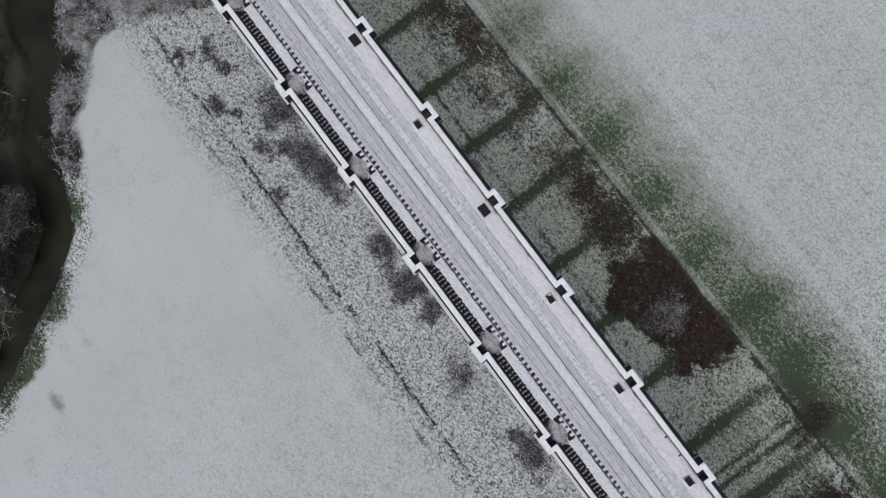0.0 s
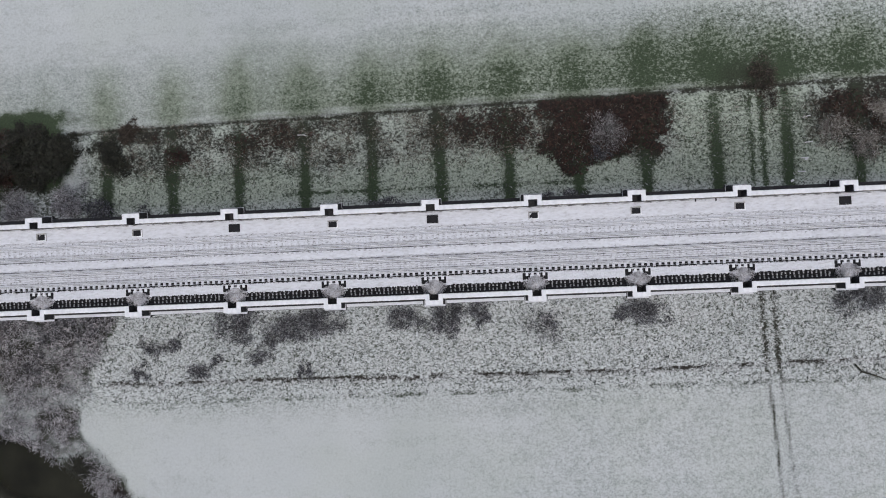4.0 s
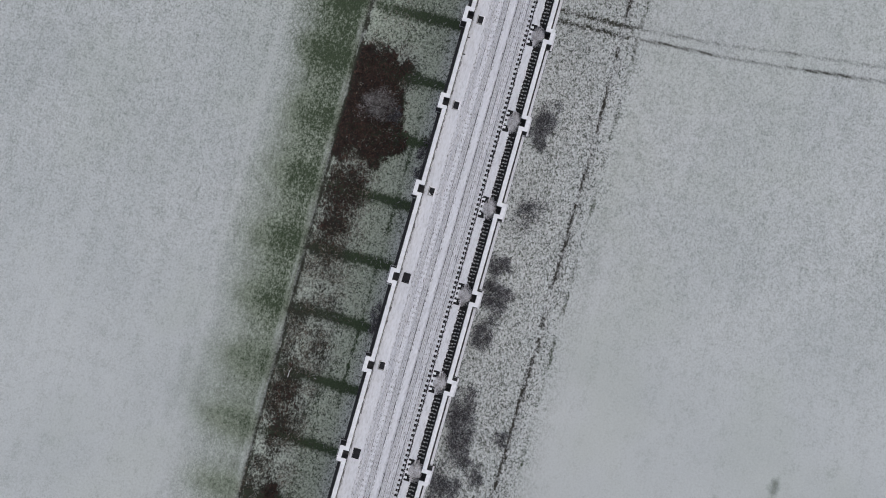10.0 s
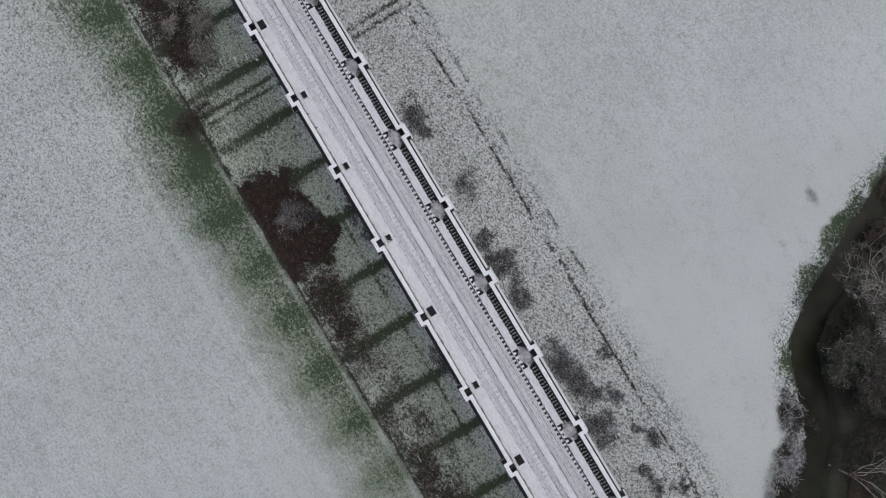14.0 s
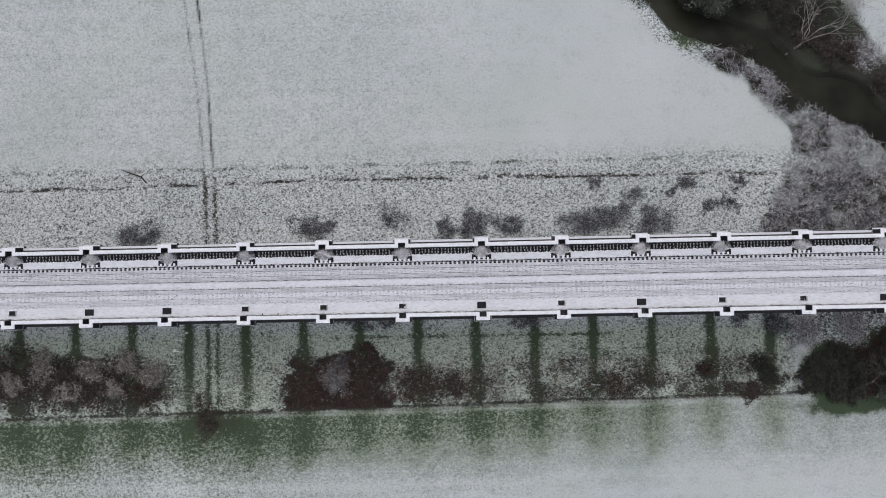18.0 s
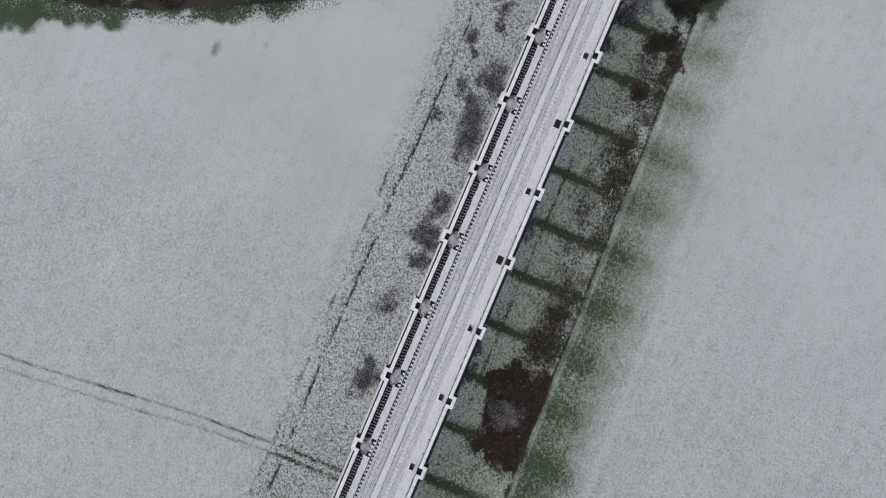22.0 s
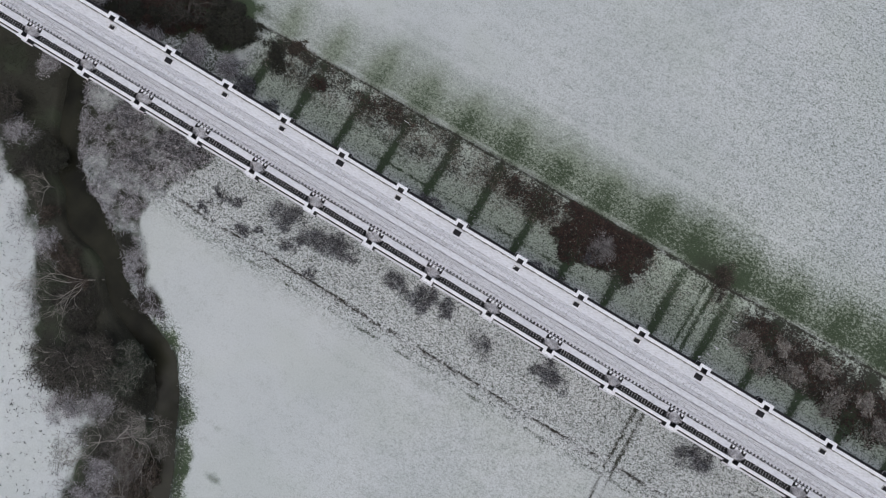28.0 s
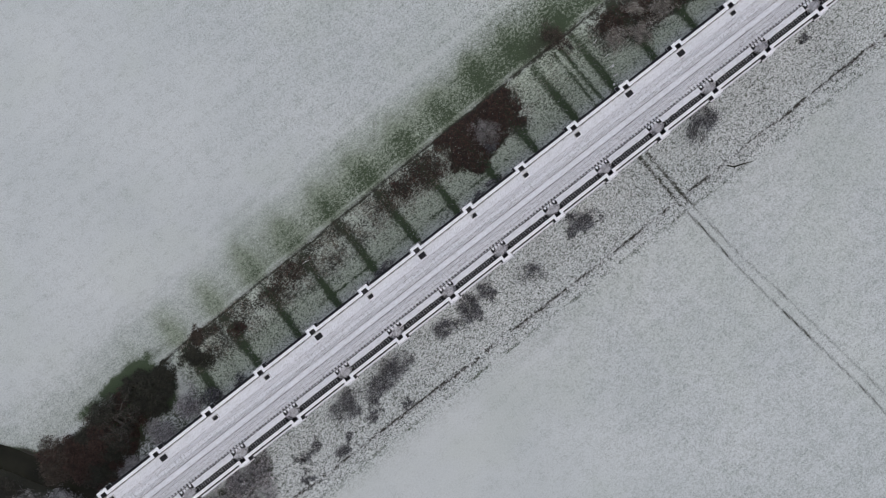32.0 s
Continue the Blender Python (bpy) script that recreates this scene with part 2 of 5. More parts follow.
k = calc(gn, gl, "ADD", k, sep.outputs[0])
k = calc(gn, gl, "SUBTRACT", k, 0.14)
k = calc(gn, gl, "MULTIPLY", k, 1.5, clamp=True)
snow_ramp = ramp(gn, [(0.3, (0.465, 0.502, 0.513)), (0.7, (0.540, 0.572, 0.583))])
gl.new(wide.outputs["Fac"], snow_ramp.inputs[0])
green_share = calc(gn, gl, "MULTIPLY", at.outputs["Alpha"], 0.85)
snow_tone = mixc(gn, gl, green_share, snow_ramp.outputs[0], (0.375, 0.430, 0.345))
crumb = noise_node(gn, gl, 2.5, 4)
crumb_ramp = ramp(gn, [(0.34, (0.55, 0.55, 0.56)), (0.50, (0.98, 0.98, 0.98)), (0.66, (1.34, 1.34, 1.35))])
gl.new(crumb.outputs["Fac"], crumb_ramp.inputs[0])
crumb_share = calc(gn, gl, "MULTIPLY_ADD", sep.outputs[2], 0.85, 0.02)
snow_tone = mixc(gn, gl, crumb_share, snow_tone, mixc(gn, gl, 1.0, snow_tone, crumb_ramp.outputs[0], "MULTIPLY"))
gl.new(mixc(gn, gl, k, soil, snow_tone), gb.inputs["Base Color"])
bump(gn, gl, gb, fine.outputs["Fac"], 0.5, 0.12)

water_mat, an, al, ab = material("muddy_river_water", 0.12)
wv = noise_node(an, al, 0.12, 5)
wr = ramp(an, [(0.3, (0.010, 0.010, 0.0075)), (0.7, (0.030, 0.030, 0.021))])
al.new(wv.outputs["Fac"], wr.inputs[0])
al.new(wr.outputs[0], ab.inputs["Base Color"])
ab.inputs["Specular IOR Level"].default_value = 0.12
bump(an, al, ab, wv.outputs["Fac"], 0.1, 0.05)

# ---- building helpers ----


def part(name, bm, mat, parent=None, label=""):
    """One mesh object from a bmesh, under a thing or a part."""
    me = bpy.data.meshes.new(name)
    bm.to_mesh(me)
    bm.free()
    return part_of(name, me, mat, parent, label)


def part_of(name, me, mat, parent=None, label=""):
    if mat and not me.materials:
        me.materials.append(mat)
    ob = new(name, me)
    if parent:
        ob.parent = parent
    if label:
        ob["label"] = label
    return ob


def raw_mesh(name, verts, faces, mat):
    """A mesh from arrays of corners and of equal-sided faces."""
    me = bpy.data.meshes.new(name)
    me.from_pydata(np.asarray(verts).tolist(), [], np.asarray(faces).tolist())
    me.materials.append(mat)
    return me


def box(bm, x0, x1, y0, y1, z0, z1, bevel=0.0):
    r = bmesh.ops.create_cube(bm, size=1.0)
    for v in r["verts"]:
        v.co = ((x0 + x1) / 2 + v.co.x * (x1 - x0), (y0 + y1) / 2 + v.co.y * (y1 - y0), (z0 + z1) / 2 + v.co.z * (z1 - z0))
    if bevel:
        edges = list({e for v in r["verts"] for e in v.link_edges})
        bmesh.ops.bevel(bm, geom=edges, offset=bevel, segments=1, affect="EDGES")
    return bm


def boxes(*specs, bevel=0.0):
    bm = bmesh.new()
    for s in specs:
        box(bm, *s, bevel=bevel)
    return bm


def slab(x0, x1, y0, y1, z, cell, rise, seed, thick=0.12, edge=0.0):
    """A sheet of snow or gravel with an uneven top and closed sides."""
    nx, ny = max(2, int((x1 - x0) / cell)), max(2, int((y1 - y0) / cell))
    rng = np.random.default_rng(seed)
    gx, gy = np.meshgrid(np.linspace(x0, x1, nx + 1), np.linspace(y0, y1, ny + 1), indexing="ij")
    gz = z + rise * (rng.random(gx.shape) - 0.5)
    if edge:
        gy[:, 0] += edge * (rng.random(nx + 1) - 0.5)
        gy[:, -1] += edge * (rng.random(nx + 1) - 0.5)
    gz[:, 0] -= thick
    gz[:, -1] -= thick
    verts = np.stack([gx, gy, gz], -1).reshape(-1, 3)
    i = np.arange(nx)[:, None] * (ny + 1) + np.arange(ny)[None]
    faces = np.stack([i, i + ny + 1, i + ny + 2, i + 1], -1).reshape(-1, 4)
    return verts, faces


def thing(name, x=0, y=0, z=0, rz=0, **tags):
    ob = new(name)
    ob.empty_display_size = 0.2
    ob.matrix_basis = pose(x, y, z, 0, 0, rz)
    return tagged(ob, **tags)


def tubes(segments, sides=4):
    """Tapered limbs from rows of start, end, radius at the start and at the end."""
    s = np.asarray(segments, float)
    p0, p1, r0, r1 = s[:, 0:3], s[:, 3:6], s[:, 6], s[:, 7]
    d = p1 - p0
    d /= np.linalg.norm(d, axis=1, keepdims=True) + 1e-9
    helper = np.where(np.abs(d[:, 2:3]) > 0.8, [[1.0, 0, 0]], [[0, 0, 1.0]])
    u = np.cross(d, helper)
    u /= np.linalg.norm(u, axis=1, keepdims=True) + 1e-9
    v = np.cross(d, u)
    a = np.arange(sides) * 2 * np.pi / sides
    ring = np.cos(a)[None, :, None] * u[:, None] + np.sin(a)[None, :, None] * v[:, None]
    lo = p0[:, None] + ring * r0[:, None, None]
    hi = p1[:, None] + ring * r1[:, None, None]
    verts = np.concatenate([lo, hi], 1).reshape(-1, 3)
    base = np.arange(len(s))[:, None] * 2 * sides
    j = np.arange(sides)[None]
    k2 = (j + 1) % sides
    faces = np.stack([base + j, base + k2, base + sides + k2, base + sides + j], -1).reshape(-1, 4)
    return verts, faces


def leaves(points, size, rng, flat=0.5, slim=0.45):
    """A small bent blade at each point, turned at random; flat: how far they lie level."""
    n = len(points)
    a = rng.random(n) * 2 * np.pi
    u = np.stack([np.cos(a), np.sin(a), (rng.random(n) - 0.5) * 2 * (1 - flat)], -1)
    w = rng.normal(size=(n, 3))
    w[:, 2] *= 1 - flat
    v = np.cross(u, np.cross(w, u))
    v /= np.linalg.norm(v, axis=1, keepdims=True) + 1e-9
    s = size * (0.5 + rng.random(n))[:, None]
    p = np.asarray(points)
    verts = np.stack([p - u * s, p + v * s * slim, p + u * s, p - v * s * slim + [0, 0, -0.02]], 1).reshape(-1, 3)
    faces = np.arange(4 * n).reshape(-1, 4)
    return verts, faces

# ---- ground: one sheet to the horizon ----
PITCH = 12.2  # from pier to pier
DECK = 34.30  # snow on the deck, above the meadow

RIVER = [(-240, 160), (-150, 78), (-123, 44), (-112, 28.8), (-104.6, 16.8), (-100.6, 11), (-98.6, -9), (-94.5, -18.6), (-88.5, -28.4), (-77, -36.2), (-68.4, -40.6), (-62, -47.5),
         (-53.5, -51), (-45, -54.4), (-39.9, -61), (-36.6, -67.5), (-31.2, -78), (-25.8, -90), (-21.5, -104), (-16, -125), (0, -170), (30, -260)]


def along(points, x, y):
    """Distance from each place to a line of points, and on which side of it (positive: to its left)."""
    best = np.full(x.shape, 1e9)
    side = np.zeros(x.shape)
    for (ax, ay), (bx, by) in zip(points, points[1:]):
        dx, dy = bx - ax, by - ay
        k = np.clip(((x - ax) * dx + (y - ay) * dy) / (dx * dx + dy * dy), 0, 1)
        d = np.hypot(x - ax - k * dx, y - ay - k * dy)
        s = np.sign(dx * (y - ay) - dy * (x - ax))
        near = d < best
        best = np.where(near, d, best)
        side = np.where(near, s, side)
    return best, side


def smooth(e0, e1, v):
    k = np.clip((v - e0) / (e1 - e0), 0, 1)
    return k * k * (3 - 2 * k)


def rough_field(x, y, scale, seed):
    """Smooth random field between 0 and 1, from a lattice of random numbers."""
    rng = np.random.default_rng(seed)
    lattice = rng.random((256, 256))
    total, gain = 0.0, 0.0
    for octave in (1, 2.1, 4.3):
        gx, gy = x / scale * octave + 50.3, y / scale * octave + 71.7
        ix, iy = np.floor(gx).astype(int), np.floor(gy).astype(int)
        fx, fy = gx - ix, gy - iy
        fx, fy = fx * fx * (3 - 2 * fx), fy * fy * (3 - 2 * fy)
        v00, v10 = lattice[ix % 256, iy % 256], lattice[(ix + 1) % 256, iy % 256]
        v01, v11 = lattice[ix % 256, (iy + 1) % 256], lattice[(ix + 1) % 256, (iy + 1) % 256]
        total = total + ((v00 * (1 - fx) + v10 * fx) * (1 - fy) + (v01 * (1 - fx) + v11 * fx) * fy) / octave
        gain += 1 / octave
    return total / gain


def blob(x, y, cx, cy, rx, ry, soft=0.4, wob=0.5, seed=3):
    """An uneven patch: 1 inside, 0 outside."""
    r = np.hypot((x - cx) / rx, (y - cy) / ry) + wob * (rough_field(x, y, min(rx, ry) * 0.9, seed) - 0.5)
    return 1 - smooth(1 - soft, 1 + soft * 0.3, r)


def spread(inner, outer, step, growth):
    """Even steps out to inner, then ever wider ones to outer, on both sides of 0."""
    half = list(np.arange(0, inner + step, step))
    while half[-1] < outer:
        half.append(half[-1] + (half[-1] - half[-2]) * growth)
    return np.array([-v for v in reversed(half[1:])] + half)


def channel(x, y):
    d, s = along(RIVER, x, y)
    half = 1.75 + 0.7 * rough_field(x, y, 9.0, 11)
    half = half + 3.4 * (1 - smooth(0.2, 1.0, np.hypot((x + 79) / 10.0, (y + 36.5) / 8.0)))
    return d, s, half


def hedge_y(x):
    return 26.5 + 0.018 * np.clip(x, -80, 130)


def ditch_y(x):
    return -21.2 + 0.010 * np.clip(x - 30, 0, 80) + 0.012 * np.clip(-x - 10, 0, 50)


def ground_height(x, y):
    d, s, half = channel(x, y)
    z = 0.35 * (rough_field(x, y, 40.0, 5) - 0.5) * smooth(6, 30, np.abs(y)) + 0.10 * (rough_field(x, y, 2.2, 6) - 0.5)
    z = z - 2.4 * (1 - smooth(half - 0.8, half + 2.2, d))
    z = z - 0.35 * 0.6 * np.exp(-((y - ditch_y(x)) / 0.35) ** 2) * (x > -62) - 0.3 * np.exp(-((y - hedge_y(x)) / 0.6) ** 2) * (x > -68)
    return z


FAR_BANK = [(-260, 60), (-150, 5), (-112, -30), (-102, -34), (-93, -38), (-85.5, -46), (-80.5, -56), (-75, -63), (-72.5, -69), (-62, -73.5), (-53, -71), (-50.5, -81), (-45.5, -94), (-46, -104), (-44, -125), (-30, -180)]
THICKET = [(-99, -3), (-95.5, -14), (-88, -25), (-78, -31.5), (-68, -36), (-62, -42.5), (-54, -47.5), (-50.5, -46), (-56, -41.5), (-62, -36), (-67.5, -29.5), (-67.5, -23.5), (-63, -17), (-61.5, -12), (-57, -3)]
GROVE = [(-109.5, 31.5), (-105, 26.5), (-100, 24), (-91, 24.2), (-83, 25.5), (-76, 27.5), (-69.5, 26), (-67, 20), (-70, 14.5), (-79, 15.5), (-84, 12.5), (-92, 9), (-97.5, 7), (-103, 18)]


def far_scrub(x, y):
    """1 in the scrub between the river and the snowy field beyond it."""
    d, s = along(FAR_BANK, x, y)
    return smooth(-3, 3, d * s + 6 * (rough_field(x, y, 5.0, 23) - 0.5))


def within(ring, x, y):
    """Distance from a closed outline, positive inside it."""
    d, _ = along(ring + ring[:1], x, y)
    odd = np.zeros(x.shape, bool)
    for (ax, ay), (bx, by) in zip(ring, ring[1:] + ring[:1]):
        if ay != by:
            odd ^= ((ay > y) != (by > y)) & (x < (bx - ax) * (y - ay) / (by - ay) + ax)
    return np.where(odd, d, -d)


def thicket_shape(x, y):
    """The frosted scrub between the river, the arches and the meadow."""
    k = smooth(-1.2, 1.2, within(THICKET, x, y) + 4.0 * (rough_field(x, y, 4.0, 52) - 0.5))
    return k * (1 - 0.8 * blob(x, y, -90, -9.5, 4.0, 4.0, 0.6, 0.8, 56)) * (1 - 0.97 * blob(x, y, -68.2, -35.8, 4.6, 3.4, 0.5, 0.7, 58))


def grove_shape(x, y):
    """The dark evergreen scrub where the river leaves on the hedge side."""
    return smooth(-1.2, 1.5, within(GROVE, x, y) + 3.5 * (rough_field(x, y, 4.5, 51) - 0.5))


BRACKEN = [(41.0, 27.8), (41.2, 22), (38.8, 16.6), (33, 17.4), (26.4, 14.2), (20.0, 14.8), (18.5, 18), (20.0, 23), (16.5, 27.6)]


def bracken_patches(x, y):
    """The big patches of dead bracken near the hedge."""
    k = smooth(-0.7, 0.9, within(BRACKEN, x, y) + 5.2 * (rough_field(x, y, 2.6, 33) - 0.5))
    for cx, cy, rx, ry, seed, share in ((-47.6, 20.0, 2.4, 1.8, 34, 0.85), (-55.5, 24.3, 5.5, 1.5, 35, 0.7), (84, 20.5, 12.5, 6.0, 36, 0.62), (104, 19, 13, 7.0, 37, 0.62), (71, 23.5, 5, 3, 38, 0.6), (25.5, 10.0, 1.8, 1.3, 40, 0.6), (10.0, 22.6, 10.5, 4.3, 42, 0.5), (-30.0, 22.8, 7.0, 3.0, 43, 0.35)):
        k = np.maximum(k, share * blob(x, y, cx, cy, rx, ry, 0.55, 0.9, seed))
    k = k * (1 - smooth(-0.3, 0.4, y - hedge_y(x)))
    return k * (0.8 + 0.2 * smooth(0.3, 0.5, rough_field(x, y, 2.6, 67)))


def ground_cover(x, y):
    """Snow cover and the share of brown earth at each place."""
    d, s, half = channel(x, y)
    fine_n = rough_field(x, y, 3.0, 21)
    broad = rough_field(x, y, 14.0, 22)
    west = smooth(30, -25, x) * smooth(-24, -30, y)
    snow = 0.73 + 0.07 * (broad - 0.5) + 0.10 * west + 0.07 * smooth(20, -30, x) * smooth(34, 46, y)
    brown = 0.12 + 0 * x
    # rough pasture beside the river side of the arches
    strip_l = smooth(-27.0, -22.0, y + 3.5 * (fine_n - 0.5)) * (1 - smooth(-7, -5, y)) * smooth(-70, -62, x)
    snow = snow - strip_l * (0.05 + 0.20 * (fine_n - 0.5))
    brown = np.maximum(brown, 0.45 * strip_l)
    ditch = np.exp(-((y - ditch_y(x) + 0.6 * (broad - 0.5) + 0.7 * (fine_n - 0.5)) / 0.26) ** 2) * smooth(0.33 - 0.06 * smooth(56, 64, x), 0.6 - 0.10 * smooth(56, 64, x), rough_field(x, y, 3.5, 24)) * smooth(-64, -60, x)
    ledge = np.exp(-((y + 24.2 + 0.9 * (fine_n - 0.5)) / 0.3) ** 2) * smooth(0.45, 0.6, rough_field(x, y, 2.4, 25)) * smooth(-62, -50, x)
    snow = snow - 0.85 * ditch - 0.36 * ledge + 0.10 * np.exp(-((y + 23.2) / 0.5) ** 2) * smooth(-60, -50, x)
    brown = np.maximum(brown, np.maximum(1.0 * np.exp(-((y - ditch_y(x)) / 1.3) ** 2) * smooth(-66, -60, x), 0.5 * ledge))
    # sheltered strip on the other side: bare grass in the lee of each pier
    strip_r = smooth(5, 7, y) * (1 - smooth(-0.3, 0.3, y - hedge_y(x))) * smooth(-68, -62, x)
    snow = snow - strip_r * (-0.04 + 0.28 * (fine_n - 0.5))
    rough = 0.27 - 0.16 * west - 0.12 * smooth(10, -40, x) * smooth(32, 42, y)
    rough = rough + (0.76 - rough) * np.maximum(strip_l, strip_r) + 0.3 * smooth(20, 70, x) * smooth(26, 30, y)
    green = 0.16 * smooth(0.45, 0.75, broad) * (1 - strip_l)
    green = np.maximum(green, strip_r * (0.15 + 0.85 * smooth(9, 12.5, y)))
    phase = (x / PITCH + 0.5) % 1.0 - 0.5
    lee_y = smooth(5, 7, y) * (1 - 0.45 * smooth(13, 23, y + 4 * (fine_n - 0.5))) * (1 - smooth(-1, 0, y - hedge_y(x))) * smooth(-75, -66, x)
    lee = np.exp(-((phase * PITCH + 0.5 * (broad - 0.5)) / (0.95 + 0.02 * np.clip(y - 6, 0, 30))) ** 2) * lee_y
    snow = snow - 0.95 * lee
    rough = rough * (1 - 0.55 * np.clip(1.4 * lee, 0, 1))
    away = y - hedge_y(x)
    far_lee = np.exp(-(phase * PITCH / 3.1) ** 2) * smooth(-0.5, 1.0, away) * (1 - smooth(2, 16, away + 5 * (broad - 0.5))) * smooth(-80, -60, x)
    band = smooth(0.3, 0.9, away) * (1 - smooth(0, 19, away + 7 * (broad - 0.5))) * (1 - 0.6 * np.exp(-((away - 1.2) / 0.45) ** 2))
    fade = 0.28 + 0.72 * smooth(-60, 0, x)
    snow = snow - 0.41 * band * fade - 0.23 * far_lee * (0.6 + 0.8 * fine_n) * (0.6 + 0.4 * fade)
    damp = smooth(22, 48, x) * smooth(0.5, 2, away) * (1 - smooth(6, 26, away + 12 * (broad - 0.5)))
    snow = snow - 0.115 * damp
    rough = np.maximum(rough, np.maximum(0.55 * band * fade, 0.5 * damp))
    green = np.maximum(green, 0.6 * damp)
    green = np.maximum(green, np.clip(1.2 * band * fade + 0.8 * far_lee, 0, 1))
    hedge = np.exp(-((y - hedge_y(x) + 0.4 * (broad - 0.5)) / 0.36) ** 2) * smooth(-70, -66, x)
    snow = snow - 0.80 * hedge * (0.5 + 0.8 * fine_n)
    brown = np.maximum(brown, 0.85 * np.exp(-((y - hedge_y(x)) / 0.9) ** 2) * smooth(-70, -66, x))
    # dead bracken towards the fence and the big brown patches
    fern = smooth(14, 19, y + 7 * (broad - 0.5)) * (1 - smooth(-0.8, 0, y - hedge_y(x))) * smooth(-70, -60, x) * (1 - 0.85 * smooth(40, 44, x) * (1 - smooth(62, 67, x)))
    snow = snow - fern * (0.10 + 0.40 * smooth(0.34, 0.62, 0.35 * broad + 0.65 * fine_n))
    brown = np.maximum(brown, 0.9 * fern * (1 - 0.7 * lee))
    green = green * (1 - 0.25 * fern)
    patch = bracken_patches(x, y)
    snow = snow - 1.15 * patch
    brown = np.maximum(brown, patch * (1 - 0.5 * lee))
    # green hollow where the farm track comes out
    g = blob(x, y, 54.5, 28.5, 6.5, 5.0, 0.8, 0.6, 44) + 0.6 * blob(x, y, 62.5, 20, 3.0, 9.0, 0.8, 0.4, 45) + 0.35 * blob(x, y, 50, 15, 9, 12, 0.8, 0.3, 46)
    snow = snow - 0.27 * np.clip(g, 0, 1)
    brown = np.maximum(brown, 0.45 * np.clip(g, 0, 1))
    hollow = blob(x, y, 57.5, 29.2, 3.4, 2.4, 0.6, 0.9, 41)
    snow = snow - 0.2 * hollow
    brown = np.maximum(brown, 0.5 * hollow)
    # wheel ruts of the farm track: one deep, the other faint
    bend = np.interp(-y, (-40, 9, 20, 28, 43.5, 57, 70, 83, 95, 200), (54.4, 55.1, 55.3, 55.8, 56.7, 58.3, 59.9, 61.3, 62.0, 68.0))
    for off, depth in ((0.0, 1.0), (2.05, 0.62)):
        centre = bend + off * (1 + 0.35 * smooth(25, 55, -y)) + 0.3 * (broad - 0.5)
        w = 0.26 + 0.20 * smooth(-26, -20, y)
        brown = np.maximum(brown, 0.85 * np.exp(-((x - centre) / 1.1) ** 2) * (y < 0))
        rut = np.exp(-((x - centre) / w) ** 2) * (y < 26) * (0.6 + 0.55 * smooth(0.35, 0.65, rough_field(x, y, 5.0, 47 + int(off))))
        snow = snow - rut * np.where(y > 5, 0.8, np.where(y > -24, 0.66, 0.56 * depth)) * (1 - 0.7 * smooth(75, 100, -y))
    # the river's banks: bare and dark by the water, rough reeds above, scrub on the far side
    near_bank = 1 - smooth(half + 0.3, half + 1.8 + 2.2 * (broad - 0.4), d + 1.8 * (fine_n - 0.5))
    near_bank = np.where(s > 0, near_bank, 0)
    snow = snow - 0.7 * near_bank
    brown = np.maximum(brown, 0.7 * near_bank * smooth(0.35, 0.55, broad))
    reeds = np.where(s > 0, 1 - smooth(half + 3, half + 6.5, d + 3 * (fine_n - 0.5)), 0) * (y < -40)
    snow = snow - 0.10 * reeds
    rough = np.maximum(rough, reeds)
    for cx, cy, r, out in ((-46.5, -46.8, 6.5, 4.0), (-30.0, -71.5, 6.0, 6.0), (-26.5, -76, 5.0, 6.0), (-34.5, -62.5, 5.0, 5.0), (-17.5, -98.5, 7.5, 8.0), (-12.5, -109, 7.5, 7.5), (-9.0, -119, 10.0, 11.0), (-24, -86, 5, 5.0)):
        by_water = np.where(s > 0, 1 - smooth(half + out - 3, half + out, d + 5.0 * (fine_n - 0.5)), 0)
        tuft = by_water * (1 - smooth(0.5, 1.0, np.hypot(x - cx, y - cy) / r))
        snow = snow - 0.72 * tuft
        green = np.maximum(green, tuft)
    scrub = far_scrub(x, y) * (s < 0)
    snow = snow - 1.2 * scrub * (0.7 + 0.6 * broad)
    brown = np.maximum(brown, 0.85 * scrub * (1 - 0.3 * smooth(0.5, 0.7, rough_field(x, y, 7.0, 48))))
    bed = 1 - smooth(half - 0.2, half + 0.9, d)
    snow = snow - bed
    brown = np.maximum(brown, bed)
    north = grove_shape(x, y)
    snow = snow - 0.75 * north
    brown = np.maximum(brown, north * smooth(-84, -92, x))
    thick = thicket_shape(x, y) * smooth(-6, -9, y)
    deep = smooth(-31, -36, y)
    snow = snow - (0.16 + 0.50 * smooth(0.35, 0.6, rough_field(x, y, 4.0, 69)) + 0.3 * deep) * thick
    brown = np.maximum(brown, (0.75 + 0.25 * deep) * thick)
    shade = blob(x, y, -68.2, -35.8, 4.4, 3.2, 0.5, 0.7, 58)
    snow = snow - 0.95 * shade
    brown = np.maximum(brown, shade)
    # sheltered floor below the arches
    snow = snow - 0.3 * (1 - smooth(4.5, 6.5, np.abs(y)))
    foot = smooth(5, 6, y) * (1 - smooth(13, 17, y + 5 * (fine_n - 0.5))) * smooth(-100, -96, x) * (1 - smooth(-64, -58, x + 6 * (broad - 0.5)))
    snow = snow - 0.30 * foot
    rough = np.maximum(rough, foot)
    brown = np.maximum(brown, 0.6 * foot)
    margin = blob(x, y, -76, 27.8, 11, 2.3, 0.8, 0.9, 57) + 0.7 * blob(x, y, -88, 27.0, 5, 1.8, 0.8, 0.9, 59)
    snow = snow - 0.78 * np.clip(margin, 0, 1)
    green = np.maximum(green, np.clip(margin, 0, 1))
